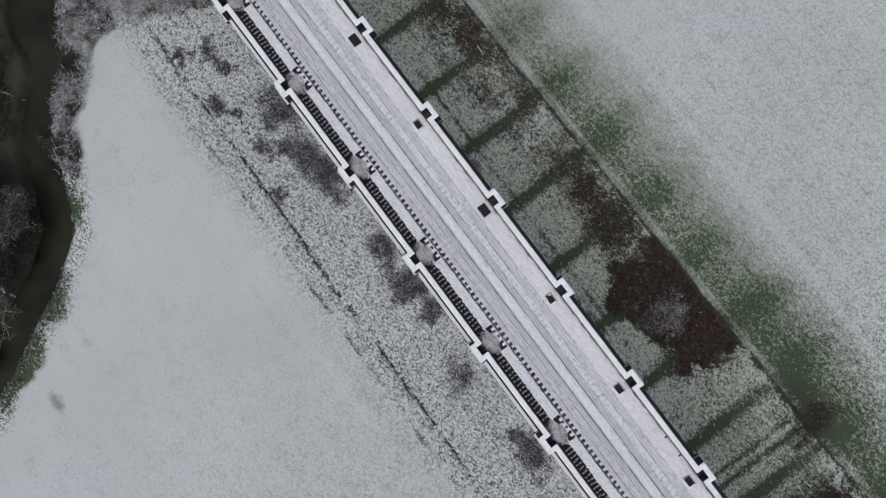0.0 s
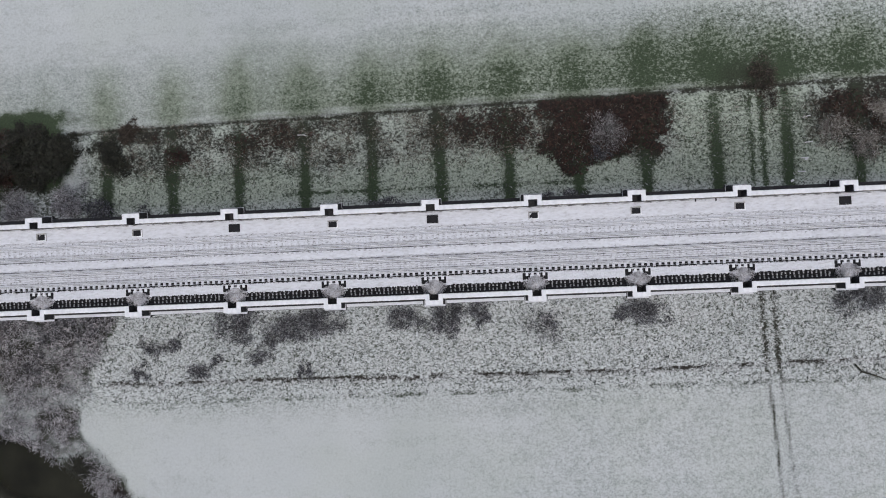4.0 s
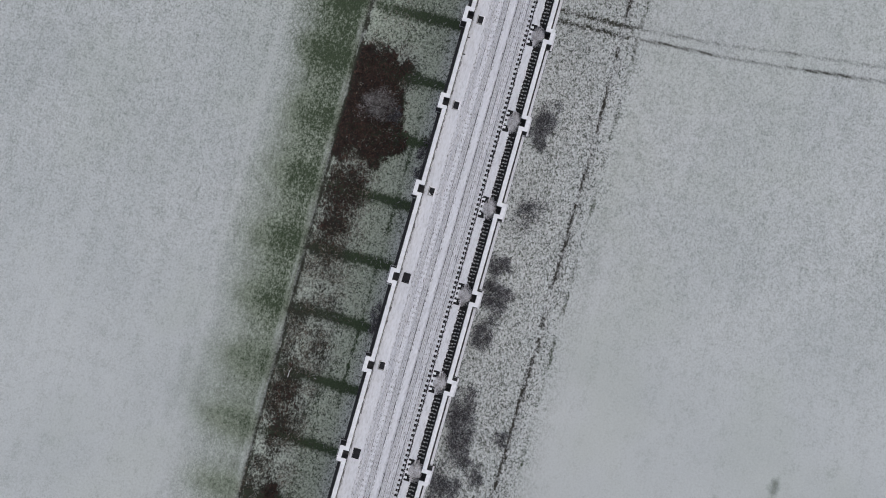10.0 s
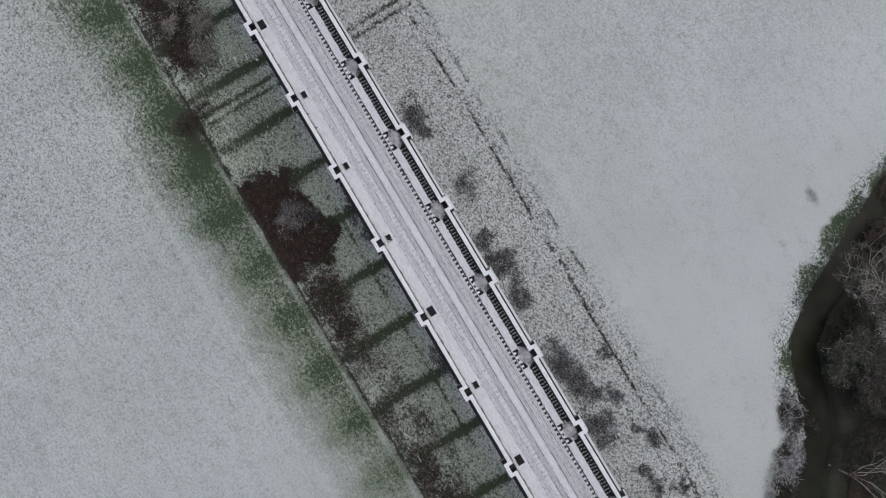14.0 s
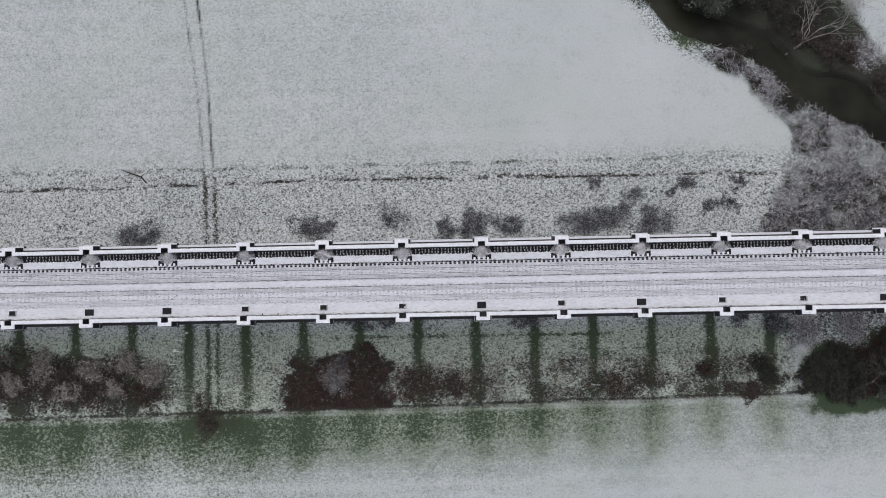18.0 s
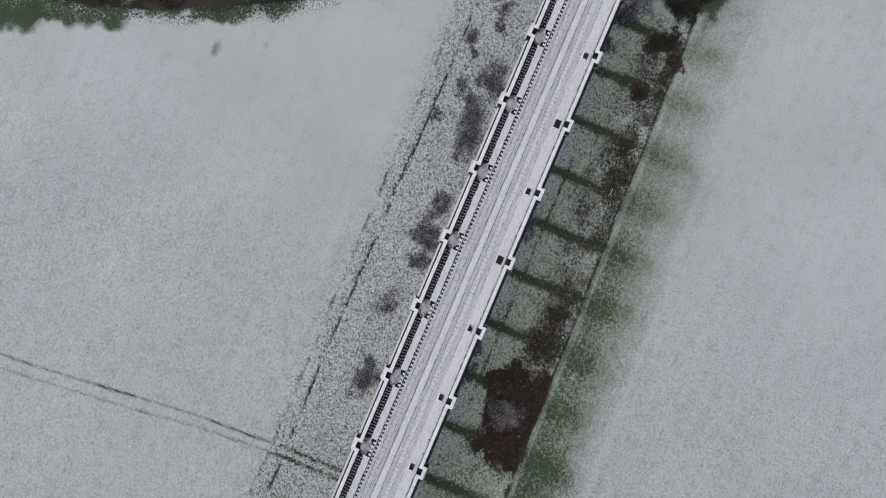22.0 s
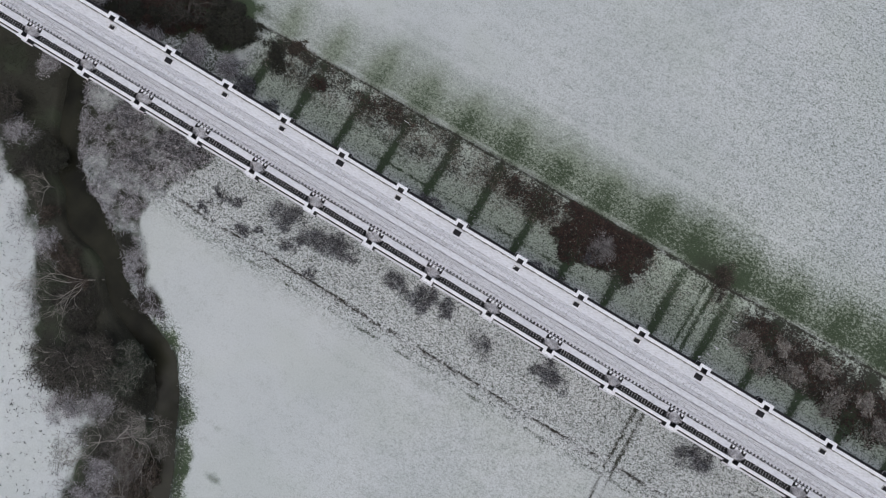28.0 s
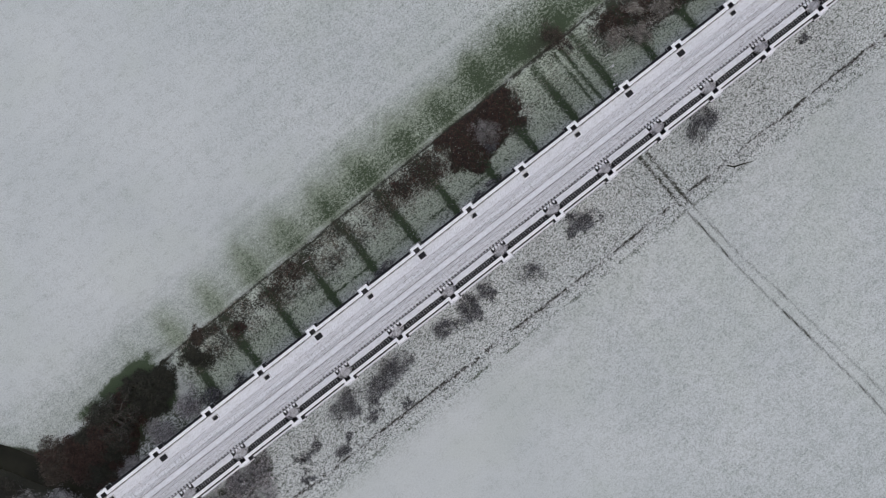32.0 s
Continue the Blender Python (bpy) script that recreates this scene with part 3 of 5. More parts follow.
    # small tussocks in the meadow
    snow = snow - 0.50 * blob(x, y, -20.0, -71.4, 2.6, 1.3, 0.9, 0.8, 55) - 0.14 * blob(x, y, -25.4, -61.4, 1.0, 1.5, 0.9, 0.6, 55) - 0.09 * blob(x, y, -14.5, -81, 1.4, 1.6, 0.9, 0.6, 55)
    # an old fence line in the sheltered strip and the headland of the far field
    snow = snow - 0.60 * np.exp(-((y - 12.3 - 0.3 * (broad - 0.5)) / 0.28) ** 2) * smooth(-30, -24, x) * (1 - smooth(28, 34, x)) * (0.5 + 0.8 * smooth(0.35, 0.6, fine_n))
    snow = snow + 0.09 * np.exp(-((y - 43 - 1.5 * (broad - 0.5)) / 0.7) ** 2) * smooth(-20, 0, x) - 0.08 * np.exp(-((y - 44.6 - 1.5 * (broad - 0.5)) / 0.4) ** 2) * smooth(-20, 0, x) * fine_n
    return np.clip(snow, -0.8, 1), np.clip(brown, 0, 1), np.clip(rough, 0, 1), np.clip(green, 0, 1)


xs, ys = spread(132, 3200, 0.4, 1.22), spread(118, 3200, 0.4, 1.22)
gx, gy = np.meshgrid(xs, ys, indexing="ij")
flat_x, flat_y = gx.ravel(), gy.ravel()
gz = ground_height(flat_x, flat_y)
ni, nj = gx.shape
ii = np.arange(ni - 1)[:, None] * nj + np.arange(nj - 1)[None]
gfaces = np.stack([ii, ii + nj, ii + nj + 1, ii + 1], -1).reshape(-1, 4)
ground_me = bpy.data.meshes.new("ground")
ground_me.vertices.add(len(flat_x))
ground_me.vertices.foreach_set("co", np.stack([flat_x, flat_y, gz], -1).ravel())
ground_me.loops.add(gfaces.size)
ground_me.loops.foreach_set("vertex_index", gfaces.ravel().astype(np.int32))
ground_me.polygons.add(len(gfaces))
ground_me.polygons.foreach_set("loop_start", (np.arange(len(gfaces)) * 4).astype(np.int32))
ground_me.update()
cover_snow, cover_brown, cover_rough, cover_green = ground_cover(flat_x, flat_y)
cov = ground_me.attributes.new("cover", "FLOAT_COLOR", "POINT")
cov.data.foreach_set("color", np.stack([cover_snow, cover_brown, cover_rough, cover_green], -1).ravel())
ground_me.polygons.foreach_set("use_smooth", np.ones(len(gfaces), bool))
ground_me.materials.append(ground_mat)
tagged(new("ground", ground_me), "meadow grass under thin patchy snow with bare strips and brown bracken", "ground", kind="structure")

# river water: a sheet that follows the channel
bends = np.array(RIVER, float)
gone = np.r_[0, np.cumsum(np.hypot(*np.diff(bends, axis=0).T))]
run = np.linspace(0, gone[-1], 160)
wv_pts = np.stack([np.interp(run, gone, bends[:, 0]), np.interp(run, gone, bends[:, 1])], -1)
for _ in range(3):
    wv_pts[1:-1] = (wv_pts[:-2] + 2 * wv_pts[1:-1] + wv_pts[2:]) / 4
tangent = np.gradient(wv_pts, axis=0)
tangent /= np.linalg.norm(tangent, axis=1, keepdims=True)
normal = np.stack([-tangent[:, 1], tangent[:, 0]], -1)
wverts = np.concatenate([np.c_[wv_pts + normal * 7, np.full(len(wv_pts), -1.15)], np.c_[wv_pts - normal * 7, np.full(len(wv_pts), -1.15)]])
n_w = len(wv_pts)
wfaces = [(i + n_w, i + 1 + n_w, i + 1, i) for i in range(n_w - 1)]
tagged(new("water", raw_mesh("water", wverts, wfaces, water_mat)), "dark muddy river winding between scrubby banks", "river", kind="structure")

# ---- viaduct ----
FIRST, LAST = -16, 16
X0, X1 = FIRST * PITCH, LAST * PITCH
viaduct = thing("viaduct", label="long brick railway viaduct with stone parapets under snow", category="viaduct")

SPAN = 4.57  # arch radius
SPRING = 28.3


def pier_mesh():
    bm = bmesh.new()
    box(bm, -2.3, 2.3, -5.4, 5.4, -1.0, 1.6, 0.05)
    r = bmesh.ops.create_cube(bm, size=1.0)
    for v in r["verts"]:
        low = v.co.z < 0
        v.co = (math.copysign(1.95 if low else 1.5, v.co.x), math.copysign(5.0 if low else 4.7, v.co.y), 1.6 if low else SPRING - 0.4)
    box(bm, -1.62, 1.62, -4.95, 4.95, SPRING - 0.4, SPRING, 0.04)
    me = bpy.data.meshes.new("pier")
    bm.to_mesh(me)
    bm.free()
    me.materials.append(brick)
    return me


def arch_mesh():
    """One bay between two pier centres: spandrels and barrel."""
    bm = bmesh.new()
    ring = [(-PITCH / 2 + 0.005, SPRING), (-PITCH / 2 + 0.005, 33.75), (PITCH / 2 - 0.005, 33.75), (PITCH / 2 - 0.005, SPRING)]
    ring += [(SPAN * math.cos(a), SPRING + SPAN * math.sin(a)) for a in np.linspace(0, math.pi, 25)]
    front = [bm.verts.new((x, -4.75, z)) for x, z in ring]
    back = [bm.verts.new((x, 4.75, z)) for x, z in ring]
    n = len(ring)
    bm.faces.new(front)
    bm.faces.new(list(reversed(back)))
    for i in range(n):
        j = (i + 1) % n
        bm.faces.new((front[j], front[i], back[i], back[j]))
    bmesh.ops.triangulate(bm, faces=[f for f in bm.faces if len(f.verts) > 4])
    bmesh.ops.recalc_face_normals(bm, faces=bm.faces)
    me = bpy.data.meshes.new("arch")
    bm.to_mesh(me)
    bm.free()
    me.materials.append(brick)
    return me


pier_me, arch_me = pier_mesh(), arch_mesh()
for kk in range(FIRST, LAST + 1):
    part_of("pier", pier_me, brick, viaduct, "tapered red brick pier").location.x = kk * PITCH
for kk in range(FIRST, LAST):
    part_of("arch", arch_me, brick, viaduct, "semicircular red brick arch").location.x = (kk + 0.5) * PITCH
for sx in (-1, 1):
    xa, xb = sorted((sx * (X1 + 1.2), sx * (X1 + 26)))
    part("abutment", boxes((xa, xb, -5.2, 5.2, -1, 33.75), bevel=0.05), brick, viaduct, "solid brick abutment")
XA, XB = X0 - 26, X1 + 26
part("deck_slab", boxes((XA, XB, -5.0, 5.0, 33.755, 34.02)), stone_dark, viaduct, "dark wet deck below the snow")


def mirror_y(bm, side):
    if side < 0:
        bmesh.ops.scale(bm, vec=(1, -1, 1), verts=bm.verts)
        bmesh.ops.reverse_faces(bm, faces=bm.faces)
    return bm


def mesh_of(name, bm, mat):
    me = bpy.data.meshes.new(name)
    bm.to_mesh(me)
    bm.free()
    me.materials.append(mat)
    return me


def snow_ridge(half, y0, y1, z0, z1, seed):
    """A long rounded bank of snow with slightly uneven edges."""
    rng = np.random.default_rng(seed)
    bm = bmesh.new()
    rows = []
    for x in np.linspace(-half, half, 41):
        a, b, h = 0.05 * rng.random(), 0.05 * rng.random(), 0.035 * (rng.random() - 0.5)
        rows.append([bm.verts.new((x, y, z)) for y, z in ((y0 + a, z0), (y0 + a, z1 - 0.05 + h), (y0 + a + 0.07, z1 + h), (y1 - b - 0.07, z1 + h), (y1 - b, z1 - 0.05 + h), (y1 - b, z0))])
    for p, q in zip(rows, rows[1:]):
        for m in range(5):
            bm.faces.new((p[m], q[m], q[m + 1], p[m + 1]))
    bm.faces.new(rows[0])
    bm.faces.new(list(reversed(rows[-1])))
    bmesh.ops.recalc_face_normals(bm, faces=bm.faces)
    return bm


REFUGE = 1.06  # half length of a refuge bay
for side in (1, -1):
    lip = 6.15 if side > 0 else 6.25
    cornice_me = mesh_of("cornice", mirror_y(boxes((-PITCH / 2 + 1.37, PITCH / 2 - 1.37, 4.76, lip, 33.62, 33.98), (-PITCH / 2 + 1.37, PITCH / 2 - 1.37, 4.76, 5.75, 33.98, 34.2), bevel=0.03), side), stone_dark)
    ledge_me = mesh_of("cornice_snow", mirror_y(boxes((-PITCH / 2 + 1.4, PITCH / 2 - 1.4, 5.86, 6.22, 33.984, 34.03), bevel=0.02), side), snow_deck)
    bracket_me = mesh_of("refuge_corbel", mirror_y(boxes((-1.30, 1.30, 4.77, 6.58, 33.45, 33.92), (-1.2, 1.2, 4.78, 6.42, 33, 33.45), bevel=0.04), side), stone_dark)
    corbel_snow_me = mesh_of("corbel_snow", mirror_y(boxes((-1.28, 1.28, 6.33 if side < 0 else 6.50, 6.56, 33.924, 33.96), (-1.29, -1.24, 5.8, 6.49, 33.924, 33.95), (1.24, 1.29, 5.8, 6.49, 33.924, 33.95), bevel=0.01), side), snow_deck)
    wall_me = mesh_of("parapet_wall", mirror_y(boxes((-PITCH / 2 + REFUGE, PITCH / 2 - REFUGE, 5.04, 5.52, 34, 35.2), (-PITCH / 2 + REFUGE, PITCH / 2 - REFUGE, 4.98, 5.60, 35.2, 35.38), bevel=0.02), side), stone_pale)
    cap_mes = [mesh_of("snow_cap", mirror_y(snow_ridge(PITCH / 2 - REFUGE + 0.2, 4.985, 5.59, 35.382, 35.5, 700 + i), side), snow_cap) for i in range(4)]
    # refuge walls and floor are near black throughout, unlike the pale parapet
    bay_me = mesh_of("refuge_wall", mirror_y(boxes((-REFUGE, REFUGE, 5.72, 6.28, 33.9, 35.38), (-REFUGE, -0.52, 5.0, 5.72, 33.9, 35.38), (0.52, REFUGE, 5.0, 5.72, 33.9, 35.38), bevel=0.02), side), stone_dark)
    bay_cap_me = mesh_of("refuge_snow_cap", mirror_y(boxes((-REFUGE, REFUGE, 5.73, 6.28, 35.384, 35.52), (-REFUGE, -0.53, 4.98, 5.74, 35.384, 35.515), (0.53, REFUGE, 4.98, 5.74, 35.384, 35.515), bevel=0.035), side), snow_cap)
    floor_me = mesh_of("refuge_floor", mirror_y(boxes((-0.52, 0.52, 4.97, 5.72, 33.93, 34.06)), side), stone_dark)
    for kk in range(FIRST, LAST + 1):
        x = kk * PITCH
        part_of("refuge_corbel", bracket_me, stone_dark, viaduct, "dark stone corbel").location.x = x
        bay = part_of("refuge_wall", bay_me, stone_dark, viaduct, "U-shaped dark stone refuge in the parapet")
        bay.location.x = x
        part_of("snow_cap", bay_cap_me, snow_cap, bay, "smooth white snow")
        part_of("refuge_floor", floor_me, stone_dark, bay, "black refuge floor")
        part_of("corbel_snow", corbel_snow_me, snow_deck, viaduct, "thin line of snow").location.x = x
        if kk == LAST:
            continue
        xm = x + PITCH / 2
        corn = part_of("cornice", cornice_me, stone_dark, viaduct, "dark stone cornice")
        corn.location.x = xm
        if side < 0:
            part_of("cornice_snow", ledge_me, snow_deck, corn, "thin snow on the ledge")
        wall = part_of("parapet_wall", wall_me, stone_pale, viaduct, "pale stone parapet")
        wall.location.x = xm
        part_of("snow_cap", cap_mes[kk % 4], snow_cap, wall, "smooth white snow")

# ---- deck: snow, ballast and tracks ----


def strip(name, y0, y1, z, mat, label, category, rise=0.05, cell=0.22, edge=0.06, thick=0.025, xa=XA, xb=XB):
    v, f = slab(xa, xb, y0, y1, z, cell, rise, len(bpy.data.objects), thick, edge)
    me = raw_mesh(name, v, f, mat)
    return tagged(new(name, me), label, category, kind="structure")


strip("walkway", 3.25, 4.83, DECK + 0.01, snow_deck, "wide snow-covered walkway beside the track", "walkway")
strip("ballast", -2.27, 3.40, DECK - 0.026, ballast_snow, "track ballast under thin snow", "ballast", rise=0.03)
strip("walkway", -0.20, 0.56, DECK + 0.005, snow_deck, "smooth snow between the two tracks", "snow")
# shade in the shallow gaps between sleeper ends is put into this colour
strip("ballast", -2.80, -2.25, DECK - 0.14, ballast_shaded, "bare ballast at the sleeper ends with gap shade in its colour", "ballast", rise=0.06)
strip("walkway", -3.98, -2.88, DECK + 0.02, snow_deck, "snow-covered path beside the track", "walkway", edge=0.20, cell=0.12)
# dark strip painted where the balustrade's shadow lies, not a separate ballast bed
strip("ballast", -4.97, -3.92, DECK - 0.16, ballast_shaded, "dark strip for the balustrade shadow along the parapet foot", "ballast", rise=0.06)

SLEEPER = 0.686


def track(y, side):
    """One track: sleepers, two running rails and the conductor rail."""
    ob = thing("railway_track", 0, y, DECK, label="snow-covered railway track with wooden sleepers and conductor rail" if side > 0 else "railway track with white sleeper ends over dark ballast", category="track", group="tracks on the viaduct")
    sleeper_me = mesh_of("sleeper", boxes((-0.15, 0.15, -1.30, 1.30, -0.22, -0.07), (-0.14, 0.14, -1.29, 1.29, -0.07, -0.02)), snow_deck)
    n = 150
    for i in range(-n, n):
        part_of("sleeper", sleeper_me, snow_cap, ob).location = ((i + 0.5) * SLEEPER, 0.05 * math.sin(i * 2.3) * math.sin(i * 0.71), 0.006 * math.sin(i * 1.7))
    bm = bmesh.new()
    total = int((XB - XA) / SLEEPER / 2) - 2
    for i in list(range(-total, -n)) + list(range(n, total)):
        box(bm, (i + 0.5) * SLEEPER - 0.13, (i + 0.5) * SLEEPER + 0.13, -1.3, 1.3, -0.2, -0.02)
    tagged(part("sleepers", bm, snow_deck, ob, "more snowy sleepers"), kind="stuff")
    for r in (-0.7175, 0.7175):
        strong = side < 0 or r < 0
        gap = dark_line if strong else faint_line
        bm = boxes((XA, XB, r - 0.07, r + 0.07, -0.02, 0.04), (XA, XB, r - 0.012, r + 0.012, 0.04, 0.12), (XA, XB, r - 0.036, r + 0.036, 0.12, 0.165))
        rail = part("rail", bm, gap, ob, "steel running rail in a dark wet gap")
        part("head_snow", boxes((XA, XB, r - 0.042, r + 0.042, 0.167, 0.19), bevel=0.01), snow_cap, rail, "line of snow on the rail head")
        part("rail_snow", boxes((XA, XB, r + 0.10, r + 0.21, -0.06, 0.06), (XA, XB, r - 0.21, r - 0.10, -0.06, 0.05), bevel=0.02), snow_deck, rail, "snow drifted beside the rail")
    c = -side * 1.06
    part("conductor_rail", boxes((XA, XB, c - 0.05, c + 0.05, 0.02, 0.13), bevel=0.01), dark_line, ob, "snow-flecked conductor rail")
    for g in (-0.40, 0.40):
        part("guard_rail", boxes((XA, XB, g - 0.03, g + 0.03, -0.01, 0.09), bevel=0.008), faint_line if side > 0 else dark_line, ob, "frosted inner guard rail")
    if side < 0:
        for g in (-0.12, 0.14):
            part("cable", boxes((XA, XB, g - 0.025, g + 0.025, -0.02, 0.03), bevel=0.008), faint_line, ob, "frosted cable between the rails")
    part("cable", boxes((XA, XB, -c * 1.13 - 0.025, -c * 1.13 + 0.025, -0.02, 0.03), bevel=0.008), faint_line, ob, "frosted cable along the sleeper ends")
    return ob


track(1.86, 1)
track(-1.44, -1)

# kerb along the bare ballast
part_kerb = new("kerb", mesh_of("kerb", boxes((XA, XB, -2.895, -2.85, 34.02, DECK + 0.10), bevel=0.01), rail_crust))
tagged(part_kerb, "thin concrete kerb beside the sleeper ends", "kerb", kind="structure")
# cable trough along the parapet foot
trough = thing("cable_trough", 0, 4.90, 34.02, label="narrow dark cable trough along the parapet foot", category="trough")
part("trough_bed", boxes((XA, XB, -0.065, 0.075, 0.0, 0.27)), faint_line, trough)
for bx in (31.6, 34):
    part("bracket", boxes((bx - 0.06, bx + 0.06, -0.24, 0.06, 0.2, 0.42), bevel=0.01), iron_dark, trough, "small dark bracket")


def hatch(x, big):
    """An open inspection well beside a refuge, with a snowy kerb."""
    a, b = (0.64, 0.45) if big else (0.50, 0.36)
    ob = thing("inspection_hatch", x + 0.15, 4.02 if big else 3.92, DECK, label="black inspection hatch with an iron lid in the snow" if big else "small black inspection hatch with a snowy concrete rim", category="hatch", group="hatches beside the refuges")
    rim = 0.05 if big else 0.13
    part("rim", boxes((-a - rim, a + rim, b, b + rim, -0.2, 0.10), (-a - rim, a + rim, -b - rim, -b, -0.2, 0.10), (-a - rim, -a, -b, b, -0.2, 0.10), (a, a + rim, -b, b, -0.2, 0.10), bevel=0.015), iron_dark if big else concrete, ob)
    if not big:
        part("rim_snow", boxes((-a - rim, a + rim, -b - rim, -b, 0.104, 0.15), (a, a + rim, -b, b, 0.104, 0.15), bevel=0.01), snow_cap, ob, "snow on the rim")
    lid = part("lid", boxes((-a + 0.01, a - 0.01, -b + 0.01, b - 0.01, 0.0, 0.07 if big else 0.03)), iron_dark, ob, "flat black iron lid")
    part("lid_handle", boxes((-0.12, 0.12, -0.02, 0.02, 0.07 if big else 0.03, 0.10), bevel=0.005), iron_dark, lid)


for kk in range(FIRST + 1, LAST):
    hatch(kk * PITCH, kk in (-8, -5, -2, 0, 4, 5, 8, 11, -12))

# the river-side path: blocks added for the balustrade's shadow pattern between the refuges, ballast heaps and sleeper
# cribs beside them
pattern_me = mesh_of("batten", boxes((-0.10, 0.10, -0.17, 0.17, -0.03, 0.02)), stone_dark)
pattern_top_mes = [mesh_of("pattern_top", boxes((-0.085, 0.08, -0.16 + d, w, 0.022, 0.045)), pattern_pale) for d, w in ((0.0, 0.15), (0.05, 0.16), (0.0, 0.09))]


def shadow_pattern(x):
    ob = thing("shadow_pattern_rows", x, -4.45, DECK - 0.10, label="two rows of pale blocks added for the balustrade shadow pattern beside the parapet", category="ladder", group="batten rows along the parapet")
    part("runner", boxes((-4.3, 4.3, -0.47, -0.43, -0.06, 0.05), bevel=0.01), iron_dark, ob, "dark runner")
    rng = np.random.default_rng(int(x * 10) % 9973)
    for i in range(34):
        p = part_of("batten", pattern_me, stone_dark, ob)
        p.location = (-4.05 + (i // 2) * 0.505 + 0.035 * rng.normal(), (-0.21, 0.20)[i % 2] + 0.025 * rng.normal(), 0)
        p.rotation_euler.z = 0.14 * rng.normal()
        part_of("pattern_top", pattern_top_mes[int(rng.integers(0, 3))], pattern_pale, p, "pale top of a pattern block")


def stones(count, lx, ly, top, rng):
    """Angular stones heaped on an oval."""
    a = rng.random(count) * 2 * np.pi
    r = np.sqrt(rng.random(count)) * (0.80 + 0.10 * np.sin(2 * a + 1) + 0.08 * np.sin(5 * a) + 0.22 * rng.random(count) ** 2)
    c = np.stack([lx * r * np.cos(a), ly * r * np.sin(a), top * np.clip(1 - r ** 2, 0, 1) + 0.03 * rng.random(count)], -1)
    s = 0.035 + 0.045 * rng.random(count)
    corner = np.array([(1, 0, -0.6), (-0.5, 0.9, -0.6), (-0.5, -0.9, -0.6), (0.1, 0.1, 0.9)])
    spin = rng.random(count) * 6.28
    cs, sn = np.cos(spin), np.sin(spin)
    px = corner[None, :, 0] * cs[:, None] - corner[None, :, 1] * sn[:, None]
    py = corner[None, :, 0] * sn[:, None] + corner[None, :, 1] * cs[:, None]
    v = np.stack([px, py, np.repeat(corner[None, :, 2], count, 0)], -1) * s[:, None, None] + c[:, None]
    f = np.array([(0, 1, 3), (1, 2, 3), (2, 0, 3)])
    faces = (np.arange(count)[:, None, None] * 4 + f[None]).reshape(-1, 3)
    return v.reshape(-1, 3), faces


heap_mat = leafy("frosted_ballast", [(0.0, (0.30, 0.29, 0.295)), (0.25, (0.54, 0.53, 0.55)), (0.6, (0.70, 0.69, 0.72)), (1.0, (0.84, 0.83, 0.87))])
hr = np.random.default_rng(77)
heap_meshes = []
for _ in range(3):
    v, f = stones(1150, 1.6, 1.12, 0.22, hr)
    heap_meshes.append(raw_mesh("stone_cover", v, f, heap_mat))
block_me = mesh_of("crib_block", boxes((-0.16, 0.16, -0.12, 0.28, -0.12, 0.10), bevel=0.02), snow_cap)
bed_me = mesh_of("crib_bed", boxes((-1.5, -0.62, -0.58, 0.24, -0.12, 0.06), (0.62, 1.5, -0.58, 0.24, -0.12, 0.06), (-0.62, 0.62, 0.0, 0.22, -0.12, 0.04), bevel=0.04), ballast_shaded)


def heap(x, i):
    ob = thing("ballast_heap", x, -4.22, DECK - 0.02, label="low heap of frosted ballast beside the refuge", category="heap", group="ballast heaps by the refuges")
    tagged(part_of("stone_cover", heap_meshes[i % 3], heap_mat, ob, "frosted stones"), kind="stuff")
    bm = bmesh.new()
    bmesh.ops.create_uvsphere(bm, u_segments=28, v_segments=10, radius=1.0)
    for v in bm.verts:
        a = math.atan2(v.co.y, v.co.x)
        reach = 0.80 + 0.10 * math.sin(2 * a + i) + 0.07 * math.sin(3 * a + 2 * i)
        v.co = (v.co.x * 1.22 * reach, v.co.y * 0.92 * reach, max(v.co.z, -0.2) * 0.2)
    part("core", bm, snow_deck, ob, "packed snow and stone")
    crib = thing("timber_crib", x, -3.22, DECK + 0.01, label="dark bed with white snow-topped timber blocks", category="crib", group="timber cribs by the refuges")
    part_of("crib_bed", bed_me, ballast_shaded, crib, "dark bed")
    for j in range(4):
        p = part_of("crib_block", block_me, snow_cap, crib, "white snow-topped block")
        p.location = (-1.0 + j * SLEEPER + 0.03 * math.sin(j * 5 + i), 0.02 * math.sin(j * 3 + i), 0.02)


for kk in range(FIRST + 1, LAST):
    heap(kk * PITCH, kk)
for kk in range(FIRST + 1, LAST - 1):
    shadow_pattern((kk + 0.5) * PITCH)

# ---- plants ----


def ground_z(x, y):
    return float(ground_height(np.array([float(x)]), np.array([float(y)]))[0])


def clump_points(n, r, h, rng, clumps, squash=0.55):
    """Places gathered in uneven clumps on the outer side of a low dome."""
    a = rng.random(clumps) * 2 * np.pi
    q = np.sqrt(rng.random(clumps))
    ph = rng.random(3) * 6.28
    q = q * (0.85 + 0.30 * np.sin(2 * a + ph[0]) + 0.22 * np.sin(3 * a + ph[1]) + 0.15 * np.sin(5 * a + ph[2]))
    centre = np.stack([r * q * np.cos(a), r * q * np.sin(a), h * (1 - 0.75 * np.clip(q, 0, 1) ** 2) * (0.4 + 0.6 * rng.random(clumps))], -1)
    pick = rng.integers(0, clumps, n)
    off = rng.normal(size=(n, 3)) * [r * 0.15, r * 0.15, h * 0.20 * squash]
    p = centre[pick] + off
    p[:, 2] = np.maximum(p[:, 2], 0.05)
    return p


